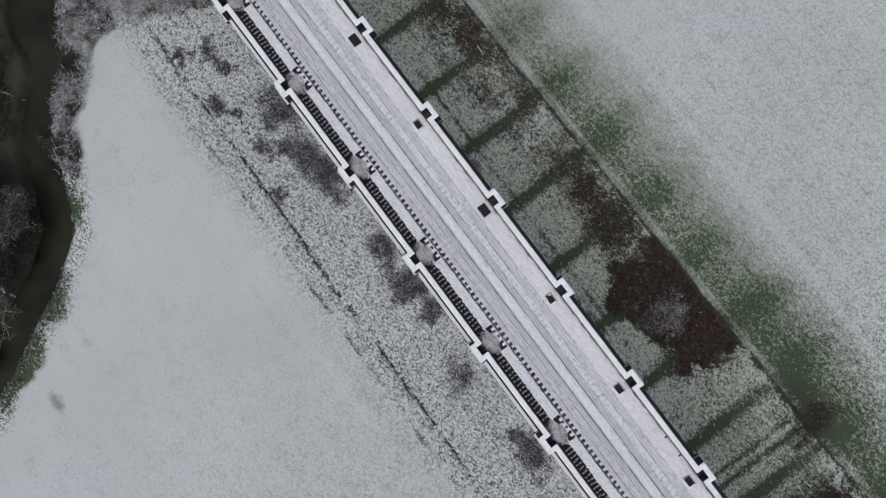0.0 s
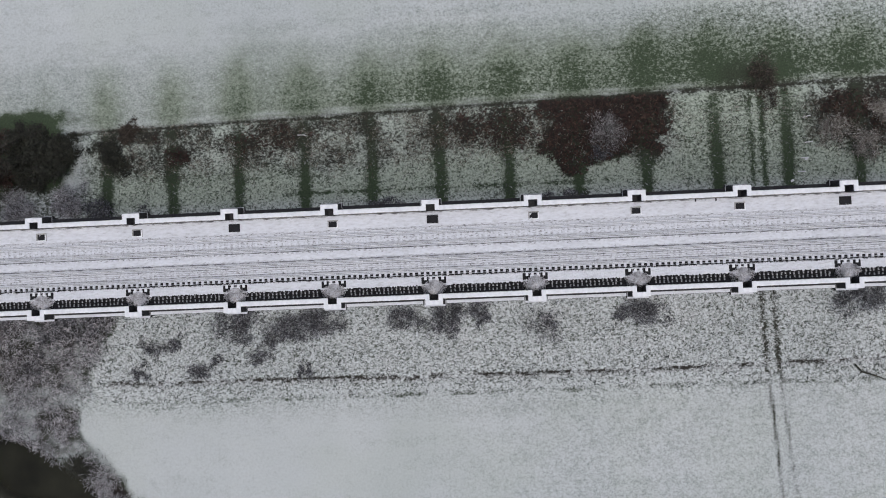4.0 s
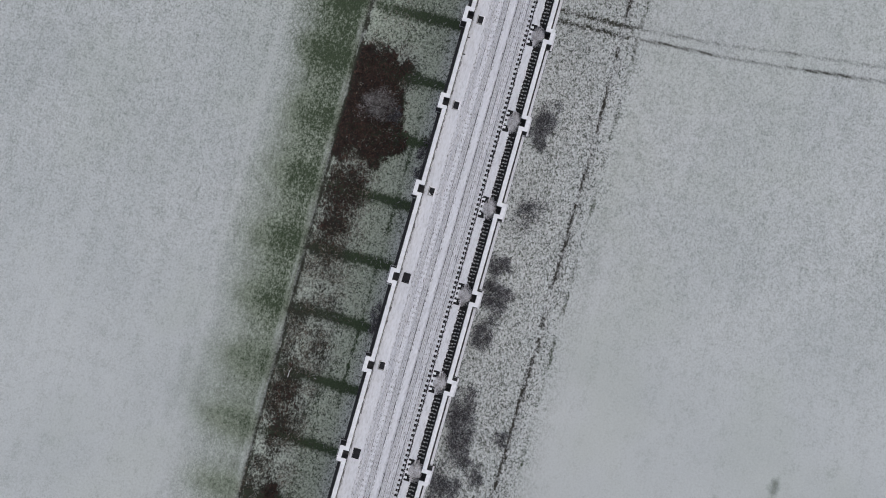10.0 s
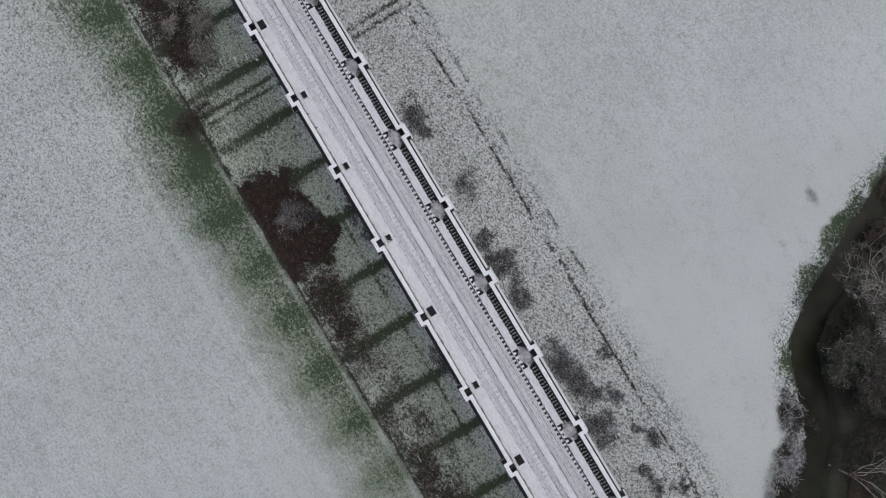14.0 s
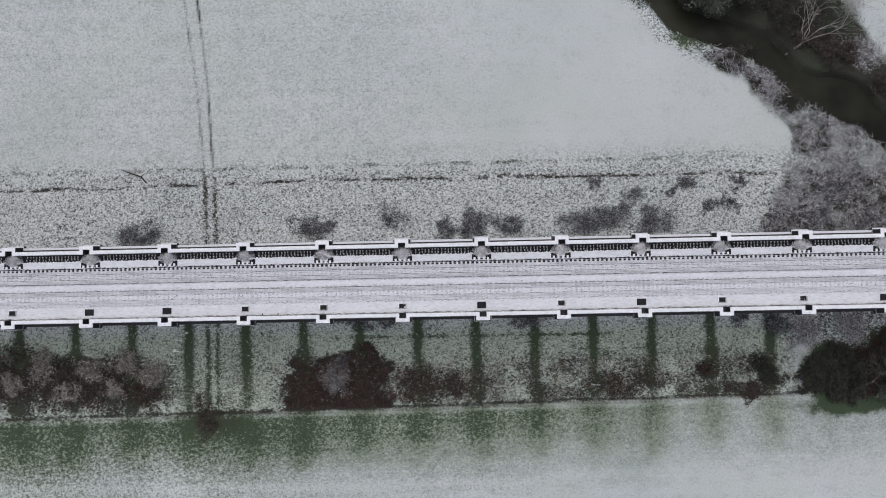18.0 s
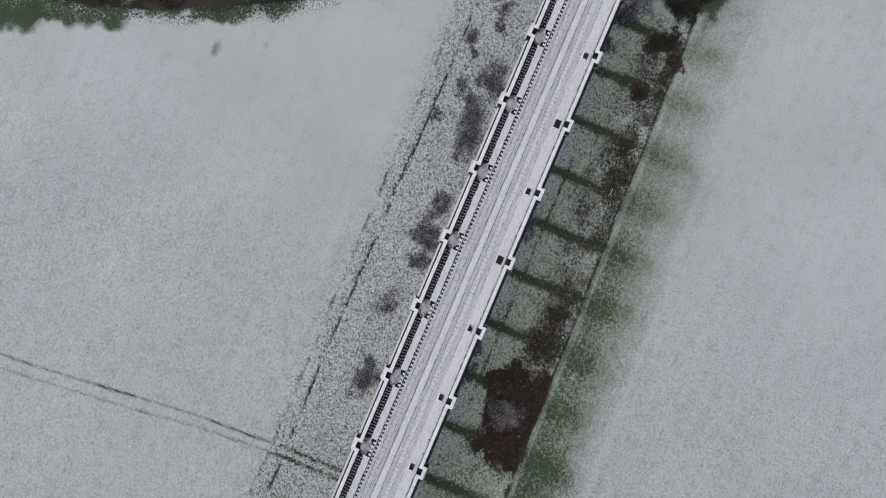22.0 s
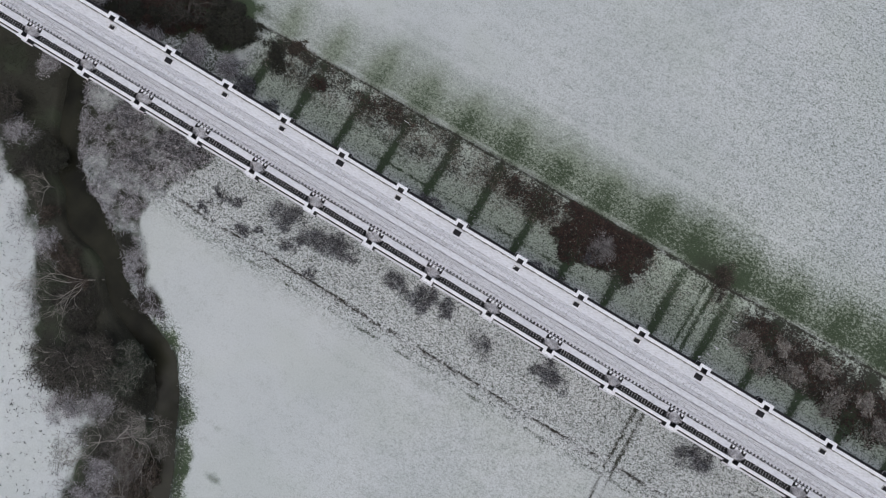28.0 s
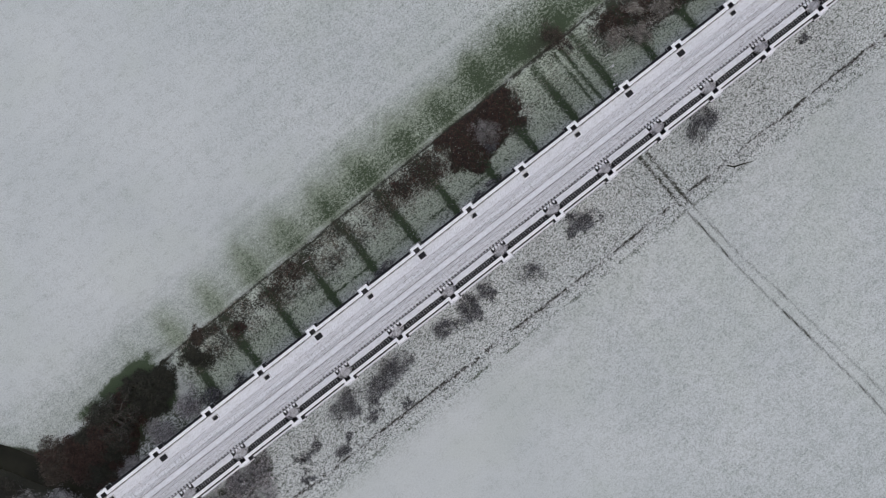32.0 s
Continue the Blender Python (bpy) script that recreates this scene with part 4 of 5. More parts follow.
def bush(x, y, r, h, mat, label, density=1.0, size=0.16, seed=1, name="bush", wide=1.0, rz=0, category="bush", twig_mat=None, twigs=60, slim=0.45):
    rng = np.random.default_rng(seed)
    ob = thing(name, x, y, ground_z(x, y) - 0.05, rz, label=label, category=category, group="bushes along the viaduct")
    area = r * r * wide
    n = int(150 * area * density)
    p = clump_points(n, r, h, rng, max(9, int(7 * area ** 0.8)))
    p[:, 0] *= wide
    v, f = leaves(p, size, rng, 0.55, slim)
    part_of("foliage", raw_mesh("foliage", v, f, mat), mat, ob)
    seg = []
    for _ in range(twigs):
        a, q = rng.random() * 6.28, r * (0.3 + 0.7 * rng.random())
        base = np.array([0.3 * q * math.cos(a) * wide, 0.3 * q * math.sin(a), 0])
        tip = np.array([q * math.cos(a) * wide, q * math.sin(a), h * (0.5 + 0.6 * rng.random())])
        midp = (base + tip) / 2 + rng.normal(size=3) * 0.12 * r
        seg += [(*base, *midp, 0.03, 0.02), (*midp, *tip, 0.02, 0.006)]
    v, f = tubes(seg, 3)
    part_of("branchwork", raw_mesh("branchwork", v, f, twig_mat or bark), twig_mat or bark, ob, "bare stems")
    return ob


DARK = "dark leafless bramble bush dusted with snow"
# x, y, radius, height, density, stretch
BRAMBLE_EAST = [(72.2, -9.8, 2.9, 1.6, 1.2, 1.35), (34.8, -10.9, 2.6, 1.6, 1.2, 1.2), (30.6, -11.6, 1.3, 0.9, 0.7, 1.2), (17.2, -13.2, 2.8, 1.0, 0.45, 1.2), (6.0, -9.8, 2.1, 1.4, 1.2, 1.1), (104, -9.2, 1.2, 0.8, 0.8, 1.2)]
BRAMBLE_WEST = [(-0.5, -11.0, 2.6, 1.8, 1.4, 1.1), (0.8, -13.2, 1.6, 1.0, 0.8, 1.0), (-7.3, -11.0, 2.5, 1.4, 0.9, 1.2), (-23.4, -10.9, 3.0, 1.8, 1.3, 1.25), (-28.6, -11.9, 2.4, 1.5, 1.0, 1.2), (-37.4, -11.2, 2.9, 1.8, 1.1, 1.3), (-31.9, -14.0, 1.5, 1.0, 0.8, 1.2), (-34.0, -16.9, 1.5, 1.0, 0.9, 1.2), (-44.7, -19.0, 1.6, 0.9, 0.9, 1.4), (-41.6, -17.0, 1.0, 0.7, 0.8, 1.3), (-25.7, -19.7, 1.3, 0.8, 0.9, 1.2), (-56.0, -19.0, 1.5, 0.9, 0.7, 1.3), (-53.4, -14.5, 1.5, 1.0, 0.8, 1.3), (-49.5, -13.8, 1.3, 1.0, 0.8, 1.3), (-70, -9.8, 3.2, 1.8, 1.0, 1.3), (-63.5, -9.2, 2.6, 1.4, 0.8, 1.3), (-83, -9.4, 3.0, 1.6, 0.9, 1.3), (-75, -17, 2.6, 1.8, 0.6, 1.2)]
for i, (x, y, r, h, dens, wide) in enumerate(BRAMBLE_EAST + BRAMBLE_WEST):
    bush(x, y, r * 1.22, h, bramble, DARK, dens * 0.80, 0.23, 100 + i, wide=wide, rz=(i * 37) % 30 - 15, twig_mat=bramble, twigs=40, slim=0.22)

for i, (x, y, r, h, wide) in enumerate(((-62, 10.6, 2.6, 1.5, 1.3), (-54.5, 9.0, 2.0, 1.2, 1.3), (18.4, 8.6, 1.8, 1.0, 1.3), (-10.2, 8.9, 2.3, 0.8, 1.5), (25.5, 8.4, 2.2, 0.9, 1.6))):
    bush(x, y, r, h, bramble, "dark frosted scrub beside the viaduct foot", 1.0, 0.18, 160 + i, wide=wide)
bush(29.5, 20.6, 3.3, 1.8, lilac_twig, "grey frosted bush in dead bracken", 1.7, 0.2, 180, wide=1.1, twig_mat=lilac_twig, twigs=260, slim=0.16)
bush(28.6, 17.0, 1.7, 1.2, bramble, "small dark grey bush at the bracken's edge", 1.2, 0.18, 181, wide=1.2, twig_mat=bramble, twigs=60, slim=0.2)
for i, (x, y, r, h) in enumerate(((68.5, 19.5, 2.6, 1.3), (73.5, 16.5, 2.8, 1.4), (77.0, 22.0, 2.4, 1.2), (81.5, 18.0, 3.0, 1.5), (87.0, 22.5, 2.6, 1.3), (92.0, 17.5, 3.0, 1.5), (98.5, 21.0, 2.6, 1.3), (104.0, 16.5, 3.0, 1.5))):
    bush(x, y, r, h, pale_twig, "pale brown frosted shrub in dead bracken", 1.3, 0.24, 640 + i, wide=1.15, rz=(i * 47) % 180, twig_mat=bark_pale, twigs=120, slim=0.2)
rng_g = np.random.default_rng(71)
tries = np.stack([-110 + 44 * rng_g.random(3000), 8 + 24 * rng_g.random(3000)], -1)
tries = tries[(within(GROVE, *tries.T) > 1.9) & (along(RIVER, *tries.T)[0] > 4.0)]
grove_spots = []
for q in tries:
    if len(grove_spots) < 32 and all(math.hypot(q[0] - a, q[1] - b) > 3.2 for a, b in grove_spots):
        grove_spots.append((float(q[0]), float(q[1])))
for i, (x, y) in enumerate(grove_spots):
    r = min(2.6 + 1.6 * rng_g.random(), 0.7 + float(within(GROVE, np.array([x]), np.array([y]))[0]) * 0.9)
    if x < -77 and y < 24.5 and i % 4:
        bush(x, y, r, r * 0.6, brown_leaf, "reddish-brown leafless scrub by the river", 1.0, 0.22, 200 + i, wide=1.25, rz=(i * 41) % 180, twigs=40)
    else:
        bush(x, y, r, r * 0.7, ivy, "dark evergreen ivy-covered thicket by the river", 1.2, 0.24, 200 + i, name="evergreen_thicket", category="thicket", wide=1.2, rz=(i * 41) % 180, twigs=30)


for i, (x, y, r, dens) in enumerate(((57.2, 29.8, 3.0, 0.8), (58.2, 25.0, 2.0, 0.6), (55.8, 27.2, 1.6, 0.5))):
    bush(x, y, r, 0.9, red_twig, "reddish leafless shrub in the green hollow", dens, 0.14, 660 + i, wide=1.2, rz=20 + 60 * i, twigs=40)


def scatter(name, mat, label, category, places, size, flat, seed, lift=0.12, slim=0.45):
    rng = np.random.default_rng(seed)
    p = np.asarray(places)
    z = ground_height(p[:, 0], p[:, 1])
    v, f = leaves(np.c_[p, z + lift * (0.3 + rng.random(len(p)))], size, rng, flat, slim)
    return tagged(new(name, raw_mesh(name, v, f, mat)), label, category, kind="stuff")


def sown(x0, x1, y0, y1, n, seed, keep=None):
    rng = np.random.default_rng(seed)
    p = np.stack([x0 + (x1 - x0) * rng.random(n), y0 + (y1 - y0) * rng.random(n)], -1)
    if keep is not None:
        p = p[rng.random(len(p)) < keep(p[:, 0], p[:, 1])]
    return p


scatter("rough_grass", grass_grey, "rough winter grass poking through snow", "grass",
        sown(-66, 112, -24.6, -6, 15000, 301, lambda x, y: 0.15 + 0.85 * smooth(0.40, 0.62, rough_field(x, y, 1.3, 61))), 0.30, 0.6, 302, slim=0.22)
scatter("rough_grass", grass_blade, "short green grass with thawing snow", "grass",
        sown(-66, 112, 5.5, 25.5, 19000, 303, lambda x, y: 0.2 + 0.8 * smooth(0.40, 0.62, rough_field(x, y, 1.2, 62))), 0.28, 0.6, 304, slim=0.22)
scatter("bracken", bracken_frost, "dead frosted bracken along the fence", "bracken",
        sown(-62, 112, 14, 26, 34000, 305, lambda x, y: smooth(14, 20, y) * smooth(0.40, 0.58, rough_field(x, y, 2.2, 63)) * (1 - 0.8 * bracken_patches(x, y)) * (1 - 0.85 * smooth(40, 44, x) * (1 - smooth(62, 67, x)))), 0.28, 0.5, 306, 0.3, 0.17)


scatter("bracken", brown_leaf, "dense reddish-brown dead bracken", "bracken", sown(-52, 116, 11, 27, 52000, 307, bracken_patches), 0.26, 0.5, 308, 0.5)


def thicket_mask(x, y):
    d, s, half = channel(x, y)
    return thicket_shape(x, y) * (d > half + 0.5) * (s > 0) * (0.15 + 0.85 * smooth(0.36, 0.58, rough_field(x, y, 2.0, 64)))


def twig_field(name, mat, label, category, places, length, height, seed, thick=0.035):
    """Thin upright and leaning twigs over a stretch of ground."""
    rng = np.random.default_rng(seed)
    p = np.asarray(places)
    n = len(p)
    z = ground_height(p[:, 0], p[:, 1])
    a = rng.random(n) * 6.28
    lift = rng.random(n) * height
    base = np.c_[p, z + lift]
    tip = base + np.stack([np.cos(a) * length * (0.5 + rng.random(n)), np.sin(a) * length * (0.5 + rng.random(n)), length * rng.normal(size=n) * 0.5 + 0.2], -1)
    v, f = tubes(np.c_[base, tip, np.full(n, thick), np.full(n, thick * 0.4)], 3)
    return tagged(new(name, raw_mesh(name, v, f, mat)), label, category, kind="stuff")


twig_field("scrub_thicket", frost_twig, "tangled frosted willow scrub on the river bank", "scrub", sown(-100, -49, -49, -3, 80000, 311, thicket_mask), 0.68, 1.6, 312, 0.038)


def bank_mask(x, y):
    d, s, half = channel(x, y)
    return (s < 0) * (d > half + 0.3) * far_scrub(x, y) * (0.2 + 0.8 * smooth(0.35, 0.6, rough_field(x, y, 4.0, 65)))


twig_field("bank_scrub", dark_twig, "dark leafless scrub along the river bank", "scrub", sown(-125, -12, -125, 40, 170000, 313, bank_mask), 0.6, 1.2, 314, 0.04)


def hem_mask(x, y):
    d, s = along(FAR_BANK, x, y)
    edge = d * s + 6 * (rough_field(x, y, 5.0, 23) - 0.5)
    return smooth(-7, -1, edge) * (1 - smooth(-0.5, 2, edge)) * smooth(0.35, 0.6, rough_field(x, y, 4.0, 68))


twig_field("bank_scrub", frost_twig, "white frosted twigs along the far field's edge", "scrub", sown(-125, -30, -110, -20, 70000, 317, hem_mask), 0.7, 1.0, 318, 0.045)


def fringe_mask(x, y):
    d, s, half = channel(x, y)
    return (s > 0) * (d > half) * (d < half + 3.5) * smooth(0.4, 0.6, rough_field(x, y, 4.0, 66))


scatter("bank_grass", grass_blade, "long grass on the river's edge", "grass", sown(-110, -10, -120, 0, 80000, 315, fringe_mask), 0.24, 0.5, 316, 0.3)


def tree(x, y, h, spread_r, mat, label, seed, lean=(0, 0), levels=5, ivy_mat=None, ivy_n=0, base_r=0.32, fork=4, twig_mat=None):
    """A leafless tree: trunk, forking limbs and fine twigs, with ivy where it has some."""
    rng = np.random.default_rng(seed)
    ob = thing("tree", x, y, ground_z(x, y) - 0.1, label=label, category="tree", group="trees by the river")
    trunk, limbs, twigs = [], [], []
    tops = []

    def grow(p, d, length, r, level):
        steps = 3
        for s in range(steps):
            q = p + d * length / steps
            r2 = max(r * 0.92, 0.012)
            (trunk if level == 0 else limbs if level < levels - 1 else twigs).append((*p, *q, r, r2))
            d = d + rng.normal(size=3) * 0.11
            d /= np.linalg.norm(d)
            p, r = q, r2
            if level >= 2:
                tops.append(p)
        if level >= levels:
            return
        for _ in range(fork if level < 2 else 3):
            a = rng.random() * 6.28
            out = np.array([math.cos(a), math.sin(a), 0.15 + 0.35 * rng.random()])
            nd = d * 0.55 + out * (0.75 if level else 0.95)
            nd /= np.linalg.norm(nd)
            grow(p - d * length * 0.35 * rng.random(), nd, length * (0.62 + 0.2 * rng.random()), r * 0.66, level + 1)

    d0 = np.array([lean[0], lean[1], 1.0])
    grow(np.zeros(3), d0 / np.linalg.norm(d0), h * 0.36, base_r, 0)
    reach = float(np.percentile(np.hypot(*np.array(tops)[:, :2].T), 88))
    for name, seg, sides in (("trunk", trunk, 7), ("limb_work", limbs, 4), ("twig_work", twigs, 3)):
        v, f = tubes(seg, sides)
        v[:, :2] *= 1 + (spread_r / reach - 1) * np.clip(v[:, 2:3] / (h * 0.5), 0, 1)
        tone = twig_mat if twig_mat and name == "twig_work" else mat
        part_of(name, raw_mesh(name, v, f, tone), tone, ob)
    if ivy_n:
        t = np.array(tops)[rng.integers(0, len(tops), ivy_n)]
        t[:, :2] *= spread_r / reach
        t = t + rng.normal(size=t.shape) * 0.5
        v, f = leaves(t, 0.17, rng, 0.4)
        part_of("crown", raw_mesh("crown", v, f, ivy_mat), ivy_mat, ob, "dense dark crown")
    return ob




def leaning_tree(x, y, heading, reach, label, seed):
    """A fallen-over bare tree whose limbs fan out low over the bank."""
    rng = np.random.default_rng(seed)
    ob = thing("tree", x, y, ground_z(x, y) - 0.1, label=label, category="tree", group="trees by the river")
    trunk, limbs, twigs = [], [], []

    def grow(p, az, rise, length, r, level):
        for s in range(4):
            q = p + length / 4 * np.array([math.cos(az), math.sin(az), rise])
            (trunk if level == 0 else limbs if level < 3 else twigs).append((*p, *q, r, r * 0.86))
            az, rise, r, p = az + 0.24 * rng.normal(), rise * 0.9 + 0.05 * rng.normal(), r * 0.86, q
            if level < 4 and (s > 0 or level == 0 and s > 0):
                for side in ((1, -1) if s > 1 else (1 if rng.random() < 0.5 else -1,)):
                    if rng.random() < 0.8:
                        grow(p, az + side * (0.35 + 0.35 * rng.random()), rise + 0.1 * rng.normal() + 0.08, length * (0.42 + 0.22 * rng.random()), max(r * 0.62, 0.022), level + 1)

    fork_at = np.array([0, 0, 0.2])
    for _ in range(4):
        q = fork_at + reach * 0.055 * np.array([math.cos(heading - 0.25), math.sin(heading - 0.25), 0.5])
        trunk.append((*fork_at, *q, 0.20, 0.17))
        fork_at = q
    for turn, share in ((-0.45, 1.0), (-0.1, 0.8), (0.25, 0.95), (0.6, 0.75), (0.9, 0.55)):
        grow(fork_at, heading + turn, 0.3, reach * 0.62 * share, 0.105, 1)
    for name, seg, sides in (("trunk", trunk, 7), ("limb_work", limbs, 4), ("twig_work", twigs, 3)):
        v, f = tubes(seg, sides)
        part_of(name, raw_mesh(name, v, f, bark_pale), bark_pale, ob)
    return ob


leaning_tree(-67.2, -46.0, math.atan2(-12, -11), 15.5, "bleached leafless tree leaning over the river bank", 401)
tree(-60.0, -62.5, 9, 9.0, bark_pale, "broad round tree with dense brownish crown", 402, ivy_mat=olive_leaf, ivy_n=7500, levels=6, twig_mat=bark)
tree(-62.5, -65.5, 7, 6.0, bark, "brown-crowned tree at the field's edge", 413, ivy_mat=olive_leaf, ivy_n=6000)
tree(-50.6, -59.8, 7, 5.3, bark_pale, "small grey-green tree above the water", 403, ivy_mat=lichen_twig, ivy_n=9000)
tree(-42.8, -72.6, 17.0, 11.0, bark_pale, "tall leafless tree with pale trunk and fine grey spreading branches", 404, levels=7, base_r=0.25, fork=3, twig_mat=bark_mid)
leaning_tree(-43.0, -73.0, math.atan2(2, 3), 6.0, "low bleached boughs hanging over the water", 414)
tree(-31.3, -98.2, 7, 5.5, bark_pale, "leafless tree with fine pale branches by the river", 406, base_r=0.09, levels=6, fork=3, twig_mat=bark)
tree(-24.3, -95.3, 5, 3.8, bark_pale, "small pale leafless tree by the river", 407, base_r=0.08, fork=3)
tree(-35, -83.8, 8, 6.5, bark_pale, "leafless tree with pale branches over dark scrub", 408, base_r=0.10, levels=6, fork=3, twig_mat=bark)
tree(-89, -33.5, 6, 5.0, bark_pale, "low leafless tree on the river bank", 410, base_r=0.13, levels=6, fork=3, twig_mat=bark)
tree(-83.5, 21.0, 6, 6.0, bark, "ivy-clad tree beside the viaduct", 411, ivy_mat=ivy, ivy_n=5000)
tree(-106, -22, 6, 5.0, bark, "leafless tree on the river bank", 412, ivy_mat=olive_leaf, ivy_n=2500)
SCRUB = {"frost": (frost_twig, "frosted scrub on the river bank"), "dark": (ivy, "dark evergreen scrub on the river bank"), "olive": (olive_leaf, "dark winter scrub on the river bank"), "red": (red_twig, "reddish-brown leafless scrub on the river bank")}
# x, y, radius, height of each clump, by kind
DARK_CLUMPS = [(-45, -65.5, 3.8, 2.0), (-48.5, -62, 2.6, 2.0), (-43, -103, 4.0, 1.8), (-94.5, -27.8, 4.2, 2.0), (-67, -35.2, 2.6, 1.2), (-112, 5, 4.5, 2.0), (-60.0, 20.9, 3.0, 1.5), (-70.8, 20.0, 3.0, 1.8), (-69.2, 23.6, 2.4, 1.5), (-74.5, 25.0, 2.4, 1.5)]
FROST_CLUMPS = [(-58.4, -74.5, 4.5, 1.4), (-52, -70.5, 3.5, 1.5), (-41, -89.7, 5.0, 2.2), (-42.6, -83.2, 4.2, 2.0), (-109, 13, 4.5, 2.0), (-116, 18, 4.0, 2.0), (-107, 1, 3.5, 1.8), (-103.6, -26.3, 4.0, 1.8), (-83, -45.4, 3.6, 1.6), (-62.5, -39, 2.2, 1.0), (-69.8, -28.4, 2.6, 0.9), (-68, 12.2, 3.6, 1.6), (-77.6, 10.8, 3.8, 1.6), (-89, 9.6, 3.4, 1.4), (-106, -8.5, 3.5, 1.5)]
RED_CLUMPS = [(-75.5, -47.2, 3.0, 1.5), (-71.5, -49.6, 2.8, 1.6), (-80.5, -45.4, 2.6, 1.3), (-86.5, -39.5, 2.4, 1.3), (-35, -100, 4.5, 1.8), (-37, -108, 5.0, 1.8), (-31, -110, 5.0, 1.8), (-26, -112, 4.5, 1.6), (-34.2, -79.2, 3.0, 1.6), (-30.2, -86.0, 3.0, 1.6), (-27.6, -92.4, 3.0, 1.6), (-25.6, -97.5, 2.8, 1.6), (-22, -108, 4.0, 1.6), (-38, -93, 3.5, 1.6), (-30.5, -92.5, 4.5, 1.8), (-24.5, -101, 4.2, 1.8), (-34, -88.5, 4.0, 1.8), (-28.5, -98, 4.0, 1.6), (-37.5, -77.5, 4.0, 1.8), (-36, -83, 4.5, 2.2), (-22, -101, 4.5, 2.0), (-30, -88, 4.0, 2.0), (-102, 21.5, 4.5, 2.0), (-56.5, 24.8, 2.2, 0.9)]
OLIVE_CLUMPS = [(-121, 30, 4.0, 2.0), (-117, 22.5, 3.6, 1.8), (-125, 38, 4.5, 2.0), (-129, 30, 4.5, 2.0), (-120, 15, 4.0, 2.0), (-115, 9, 3.6, 1.8), (-56, -45.5, 2.4, 1.0), (-44.5, -79, 3.0, 1.8), (-28, -105, 5.0, 2.2), (-71, -53, 4.0, 1.8), (-66, -55.5, 3.5, 1.8), (-97, -31, 3.5, 1.8)]
CLUMPS = [(*c, kind) for kind, group in (("dark", DARK_CLUMPS), ("frost", FROST_CLUMPS), ("red", RED_CLUMPS), ("olive", OLIVE_CLUMPS)) for c in group]
for i, (x, y, r, h, look_of) in enumerate(CLUMPS):
    mat, words = SCRUB[look_of]
    bush(x, y, r, h, mat, words, 2.6 if look_of == "frost" else 1.8, 0.19 if look_of == "frost" else 0.26, 500 + i, wide=1.0 + 0.1 * (i % 4), rz=(i * 53) % 180, slim=0.16 if look_of == "frost" else 0.24)

# tussocks in the field beyond the river
rng_t = np.random.default_rng(83)
spots = sown(-150, -30, -150, -20, 5200, 320, lambda x, y: (along(FAR_BANK, x, y)[1] < 0) * (along(FAR_BANK, x, y)[0] > 4))
tufts = np.repeat(spots, 5, 0) + rng_t.normal(size=(len(spots) * 5, 2)) * 0.16
scatter("tussocks", grass_grey, "dark grass tussocks in the snow beyond the river", "grass", tufts, 0.17, 0.5, 321, 0.15, 0.35)

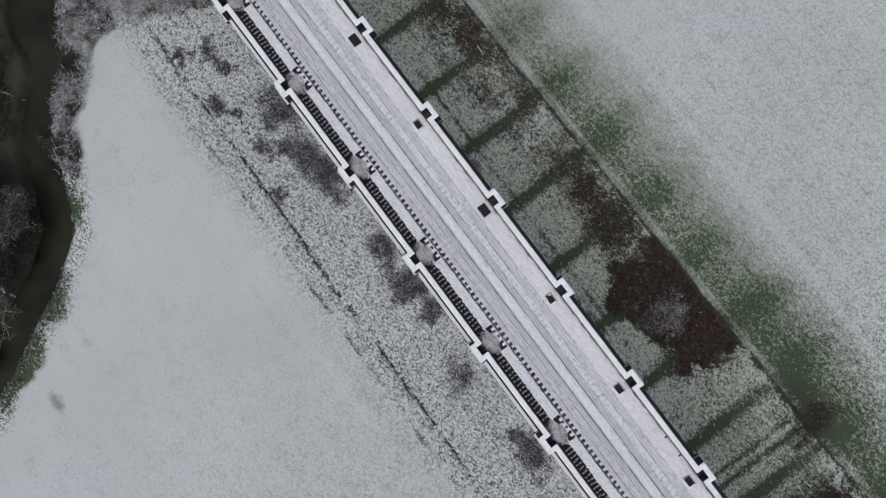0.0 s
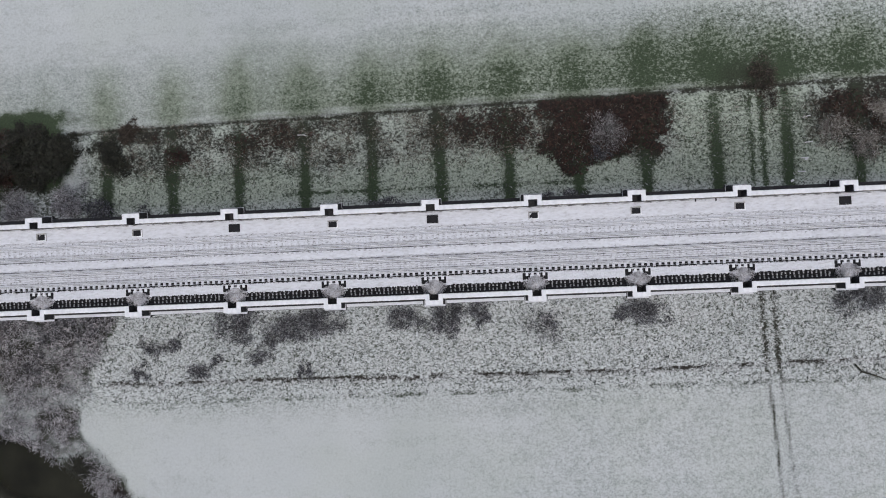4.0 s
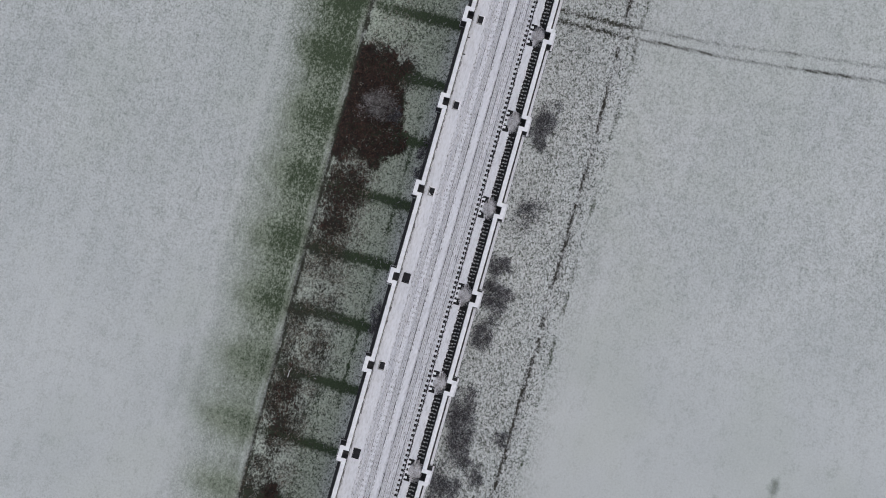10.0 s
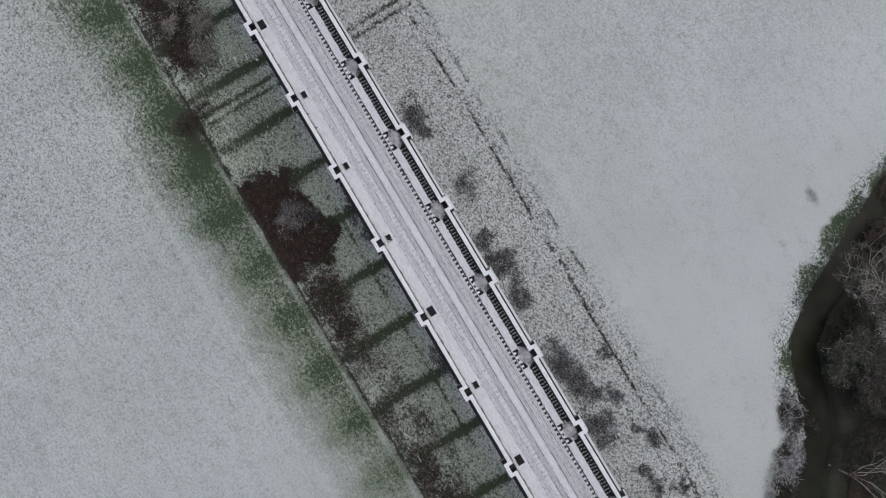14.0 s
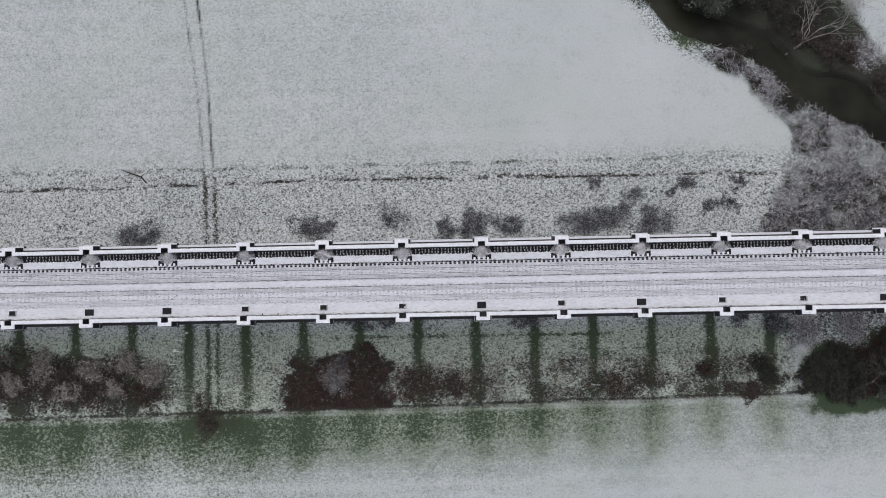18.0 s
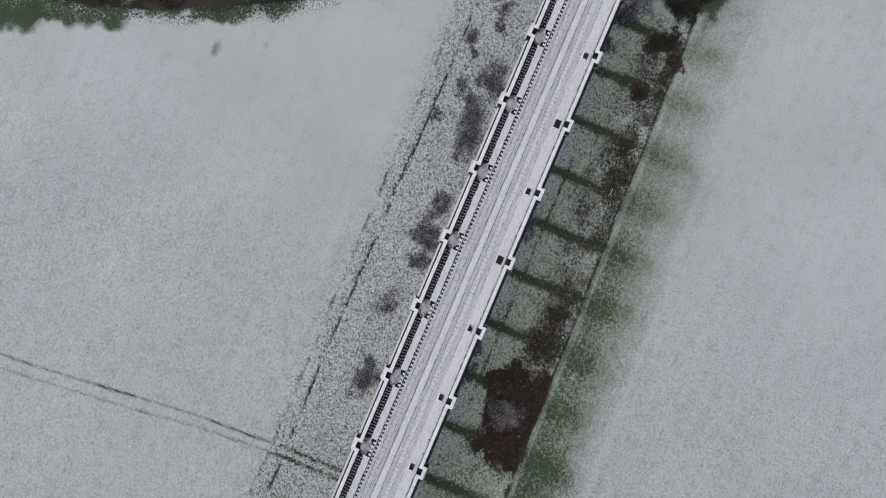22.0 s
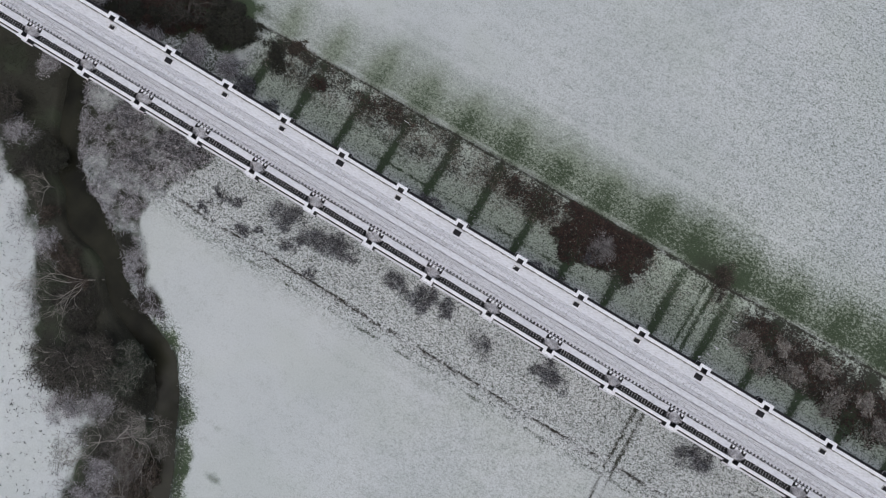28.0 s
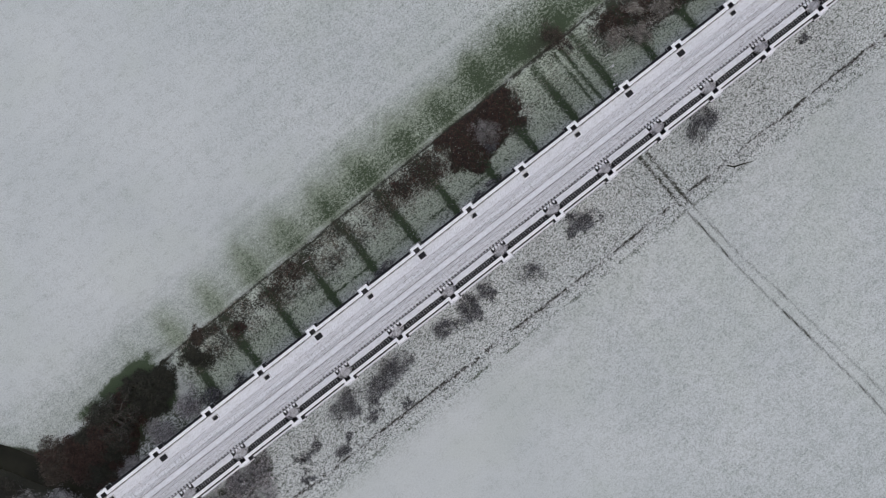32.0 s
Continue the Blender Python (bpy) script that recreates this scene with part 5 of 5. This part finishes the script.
# the fallen branch in the pasture and the post fence by the farm track
branch = thing("fallen_branch", 72.5, -23.1, 0.1, label="dark fallen branch lying in the snow", category="branch")
br = [(-2.5, 1.5, 0.25, -1.5, 0.2, 0.3, 0.13, 0.16), (-1.5, 0.2, 0.3, 0.6, -0.5, 0.25, 0.16, 0.14), (0.6, -0.5, 0.25, 2.8, -1.4, 0.15, 0.14, 0.06), (-1.5, 0.2, 0.3, -2.2, -0.5, 0.3, 0.09, 0.05), (0.6, -0.5, 0.25, 1.9, -0.1, 0.35, 0.06, 0.02)]
v, f = tubes(br, 6)
part_of("wood", raw_mesh("wood", v, f, dark_twig), dark_twig, branch)

bough = thing("fallen_branch", -24.6, 22.9, 0.15, -10, label="short bleached branch lying in dead bracken", category="branch")
v, f = tubes([(-0.9, -0.1, 0.25, 0.1, 0.05, 0.3, 0.07, 0.06), (0.1, 0.05, 0.3, 1.0, -0.05, 0.25, 0.06, 0.03), (0.1, 0.05, 0.3, 0.6, 0.35, 0.3, 0.04, 0.02)], 5)
part_of("wood", raw_mesh("wood", v, f, snow_cap), snow_cap, bough, "bleached wood under frost")

stake_me = mesh_of("stake", boxes((-0.07, 0.07, -0.08, 0.08, 0.0, 1.3), bevel=0.015), bark_pale)
stake_snow_me = mesh_of("stake_snow", boxes((-0.11, -0.072, -0.075, 0.075, 0.05, 1.28)), snow_cap)
fence = thing("stake_fence", 63.0, 0, 0, label="short row of pale timber stakes leaning low over the grass", category="fence")
for i, (x, y) in enumerate(((-1.0, 9.0), (-0.6, 12.2), (0.1, 14.5), (0.9, 17.2), (0.8, 21.6))):
    p = part_of("stake", stake_me, bark_pale, fence)
    p.location = (x, y, ground_z(63 + x, y) - 0.05)
    p.rotation_euler = (radians(8 * math.sin(i * 3.0)), radians(66), radians(8 * math.sin(i * 5.0)))
    part_of("stake_snow", stake_snow_me, snow_cap, p, "strip of snow")
for i, (x, y) in enumerate(((61.4, 10.6), (64.0, 14.3), (-46.4, -49.0), (-44.0, -50.4))):
    bm = bmesh.new()
    bmesh.ops.create_icosphere(bm, subdivisions=2, radius=0.26 if x > 0 else 0.19)
    for v in bm.verts:
        v.co = (v.co.x * 1.2, v.co.y, v.co.z * 0.7 + 0.1)
        v.co += Vector((0.05 * math.sin(9 * v.co.y + i), 0.05 * math.sin(11 * v.co.x), 0))
    stone = part("field_stone", bm, snow_cap if x > 0 else stone_pale)
    stone.location = (x, y, ground_z(x, y))
    tagged(stone, "snow-capped stone in the wet grass" if x > 0 else "pale stone at the water's edge", "stone", group="stones in the meadow")
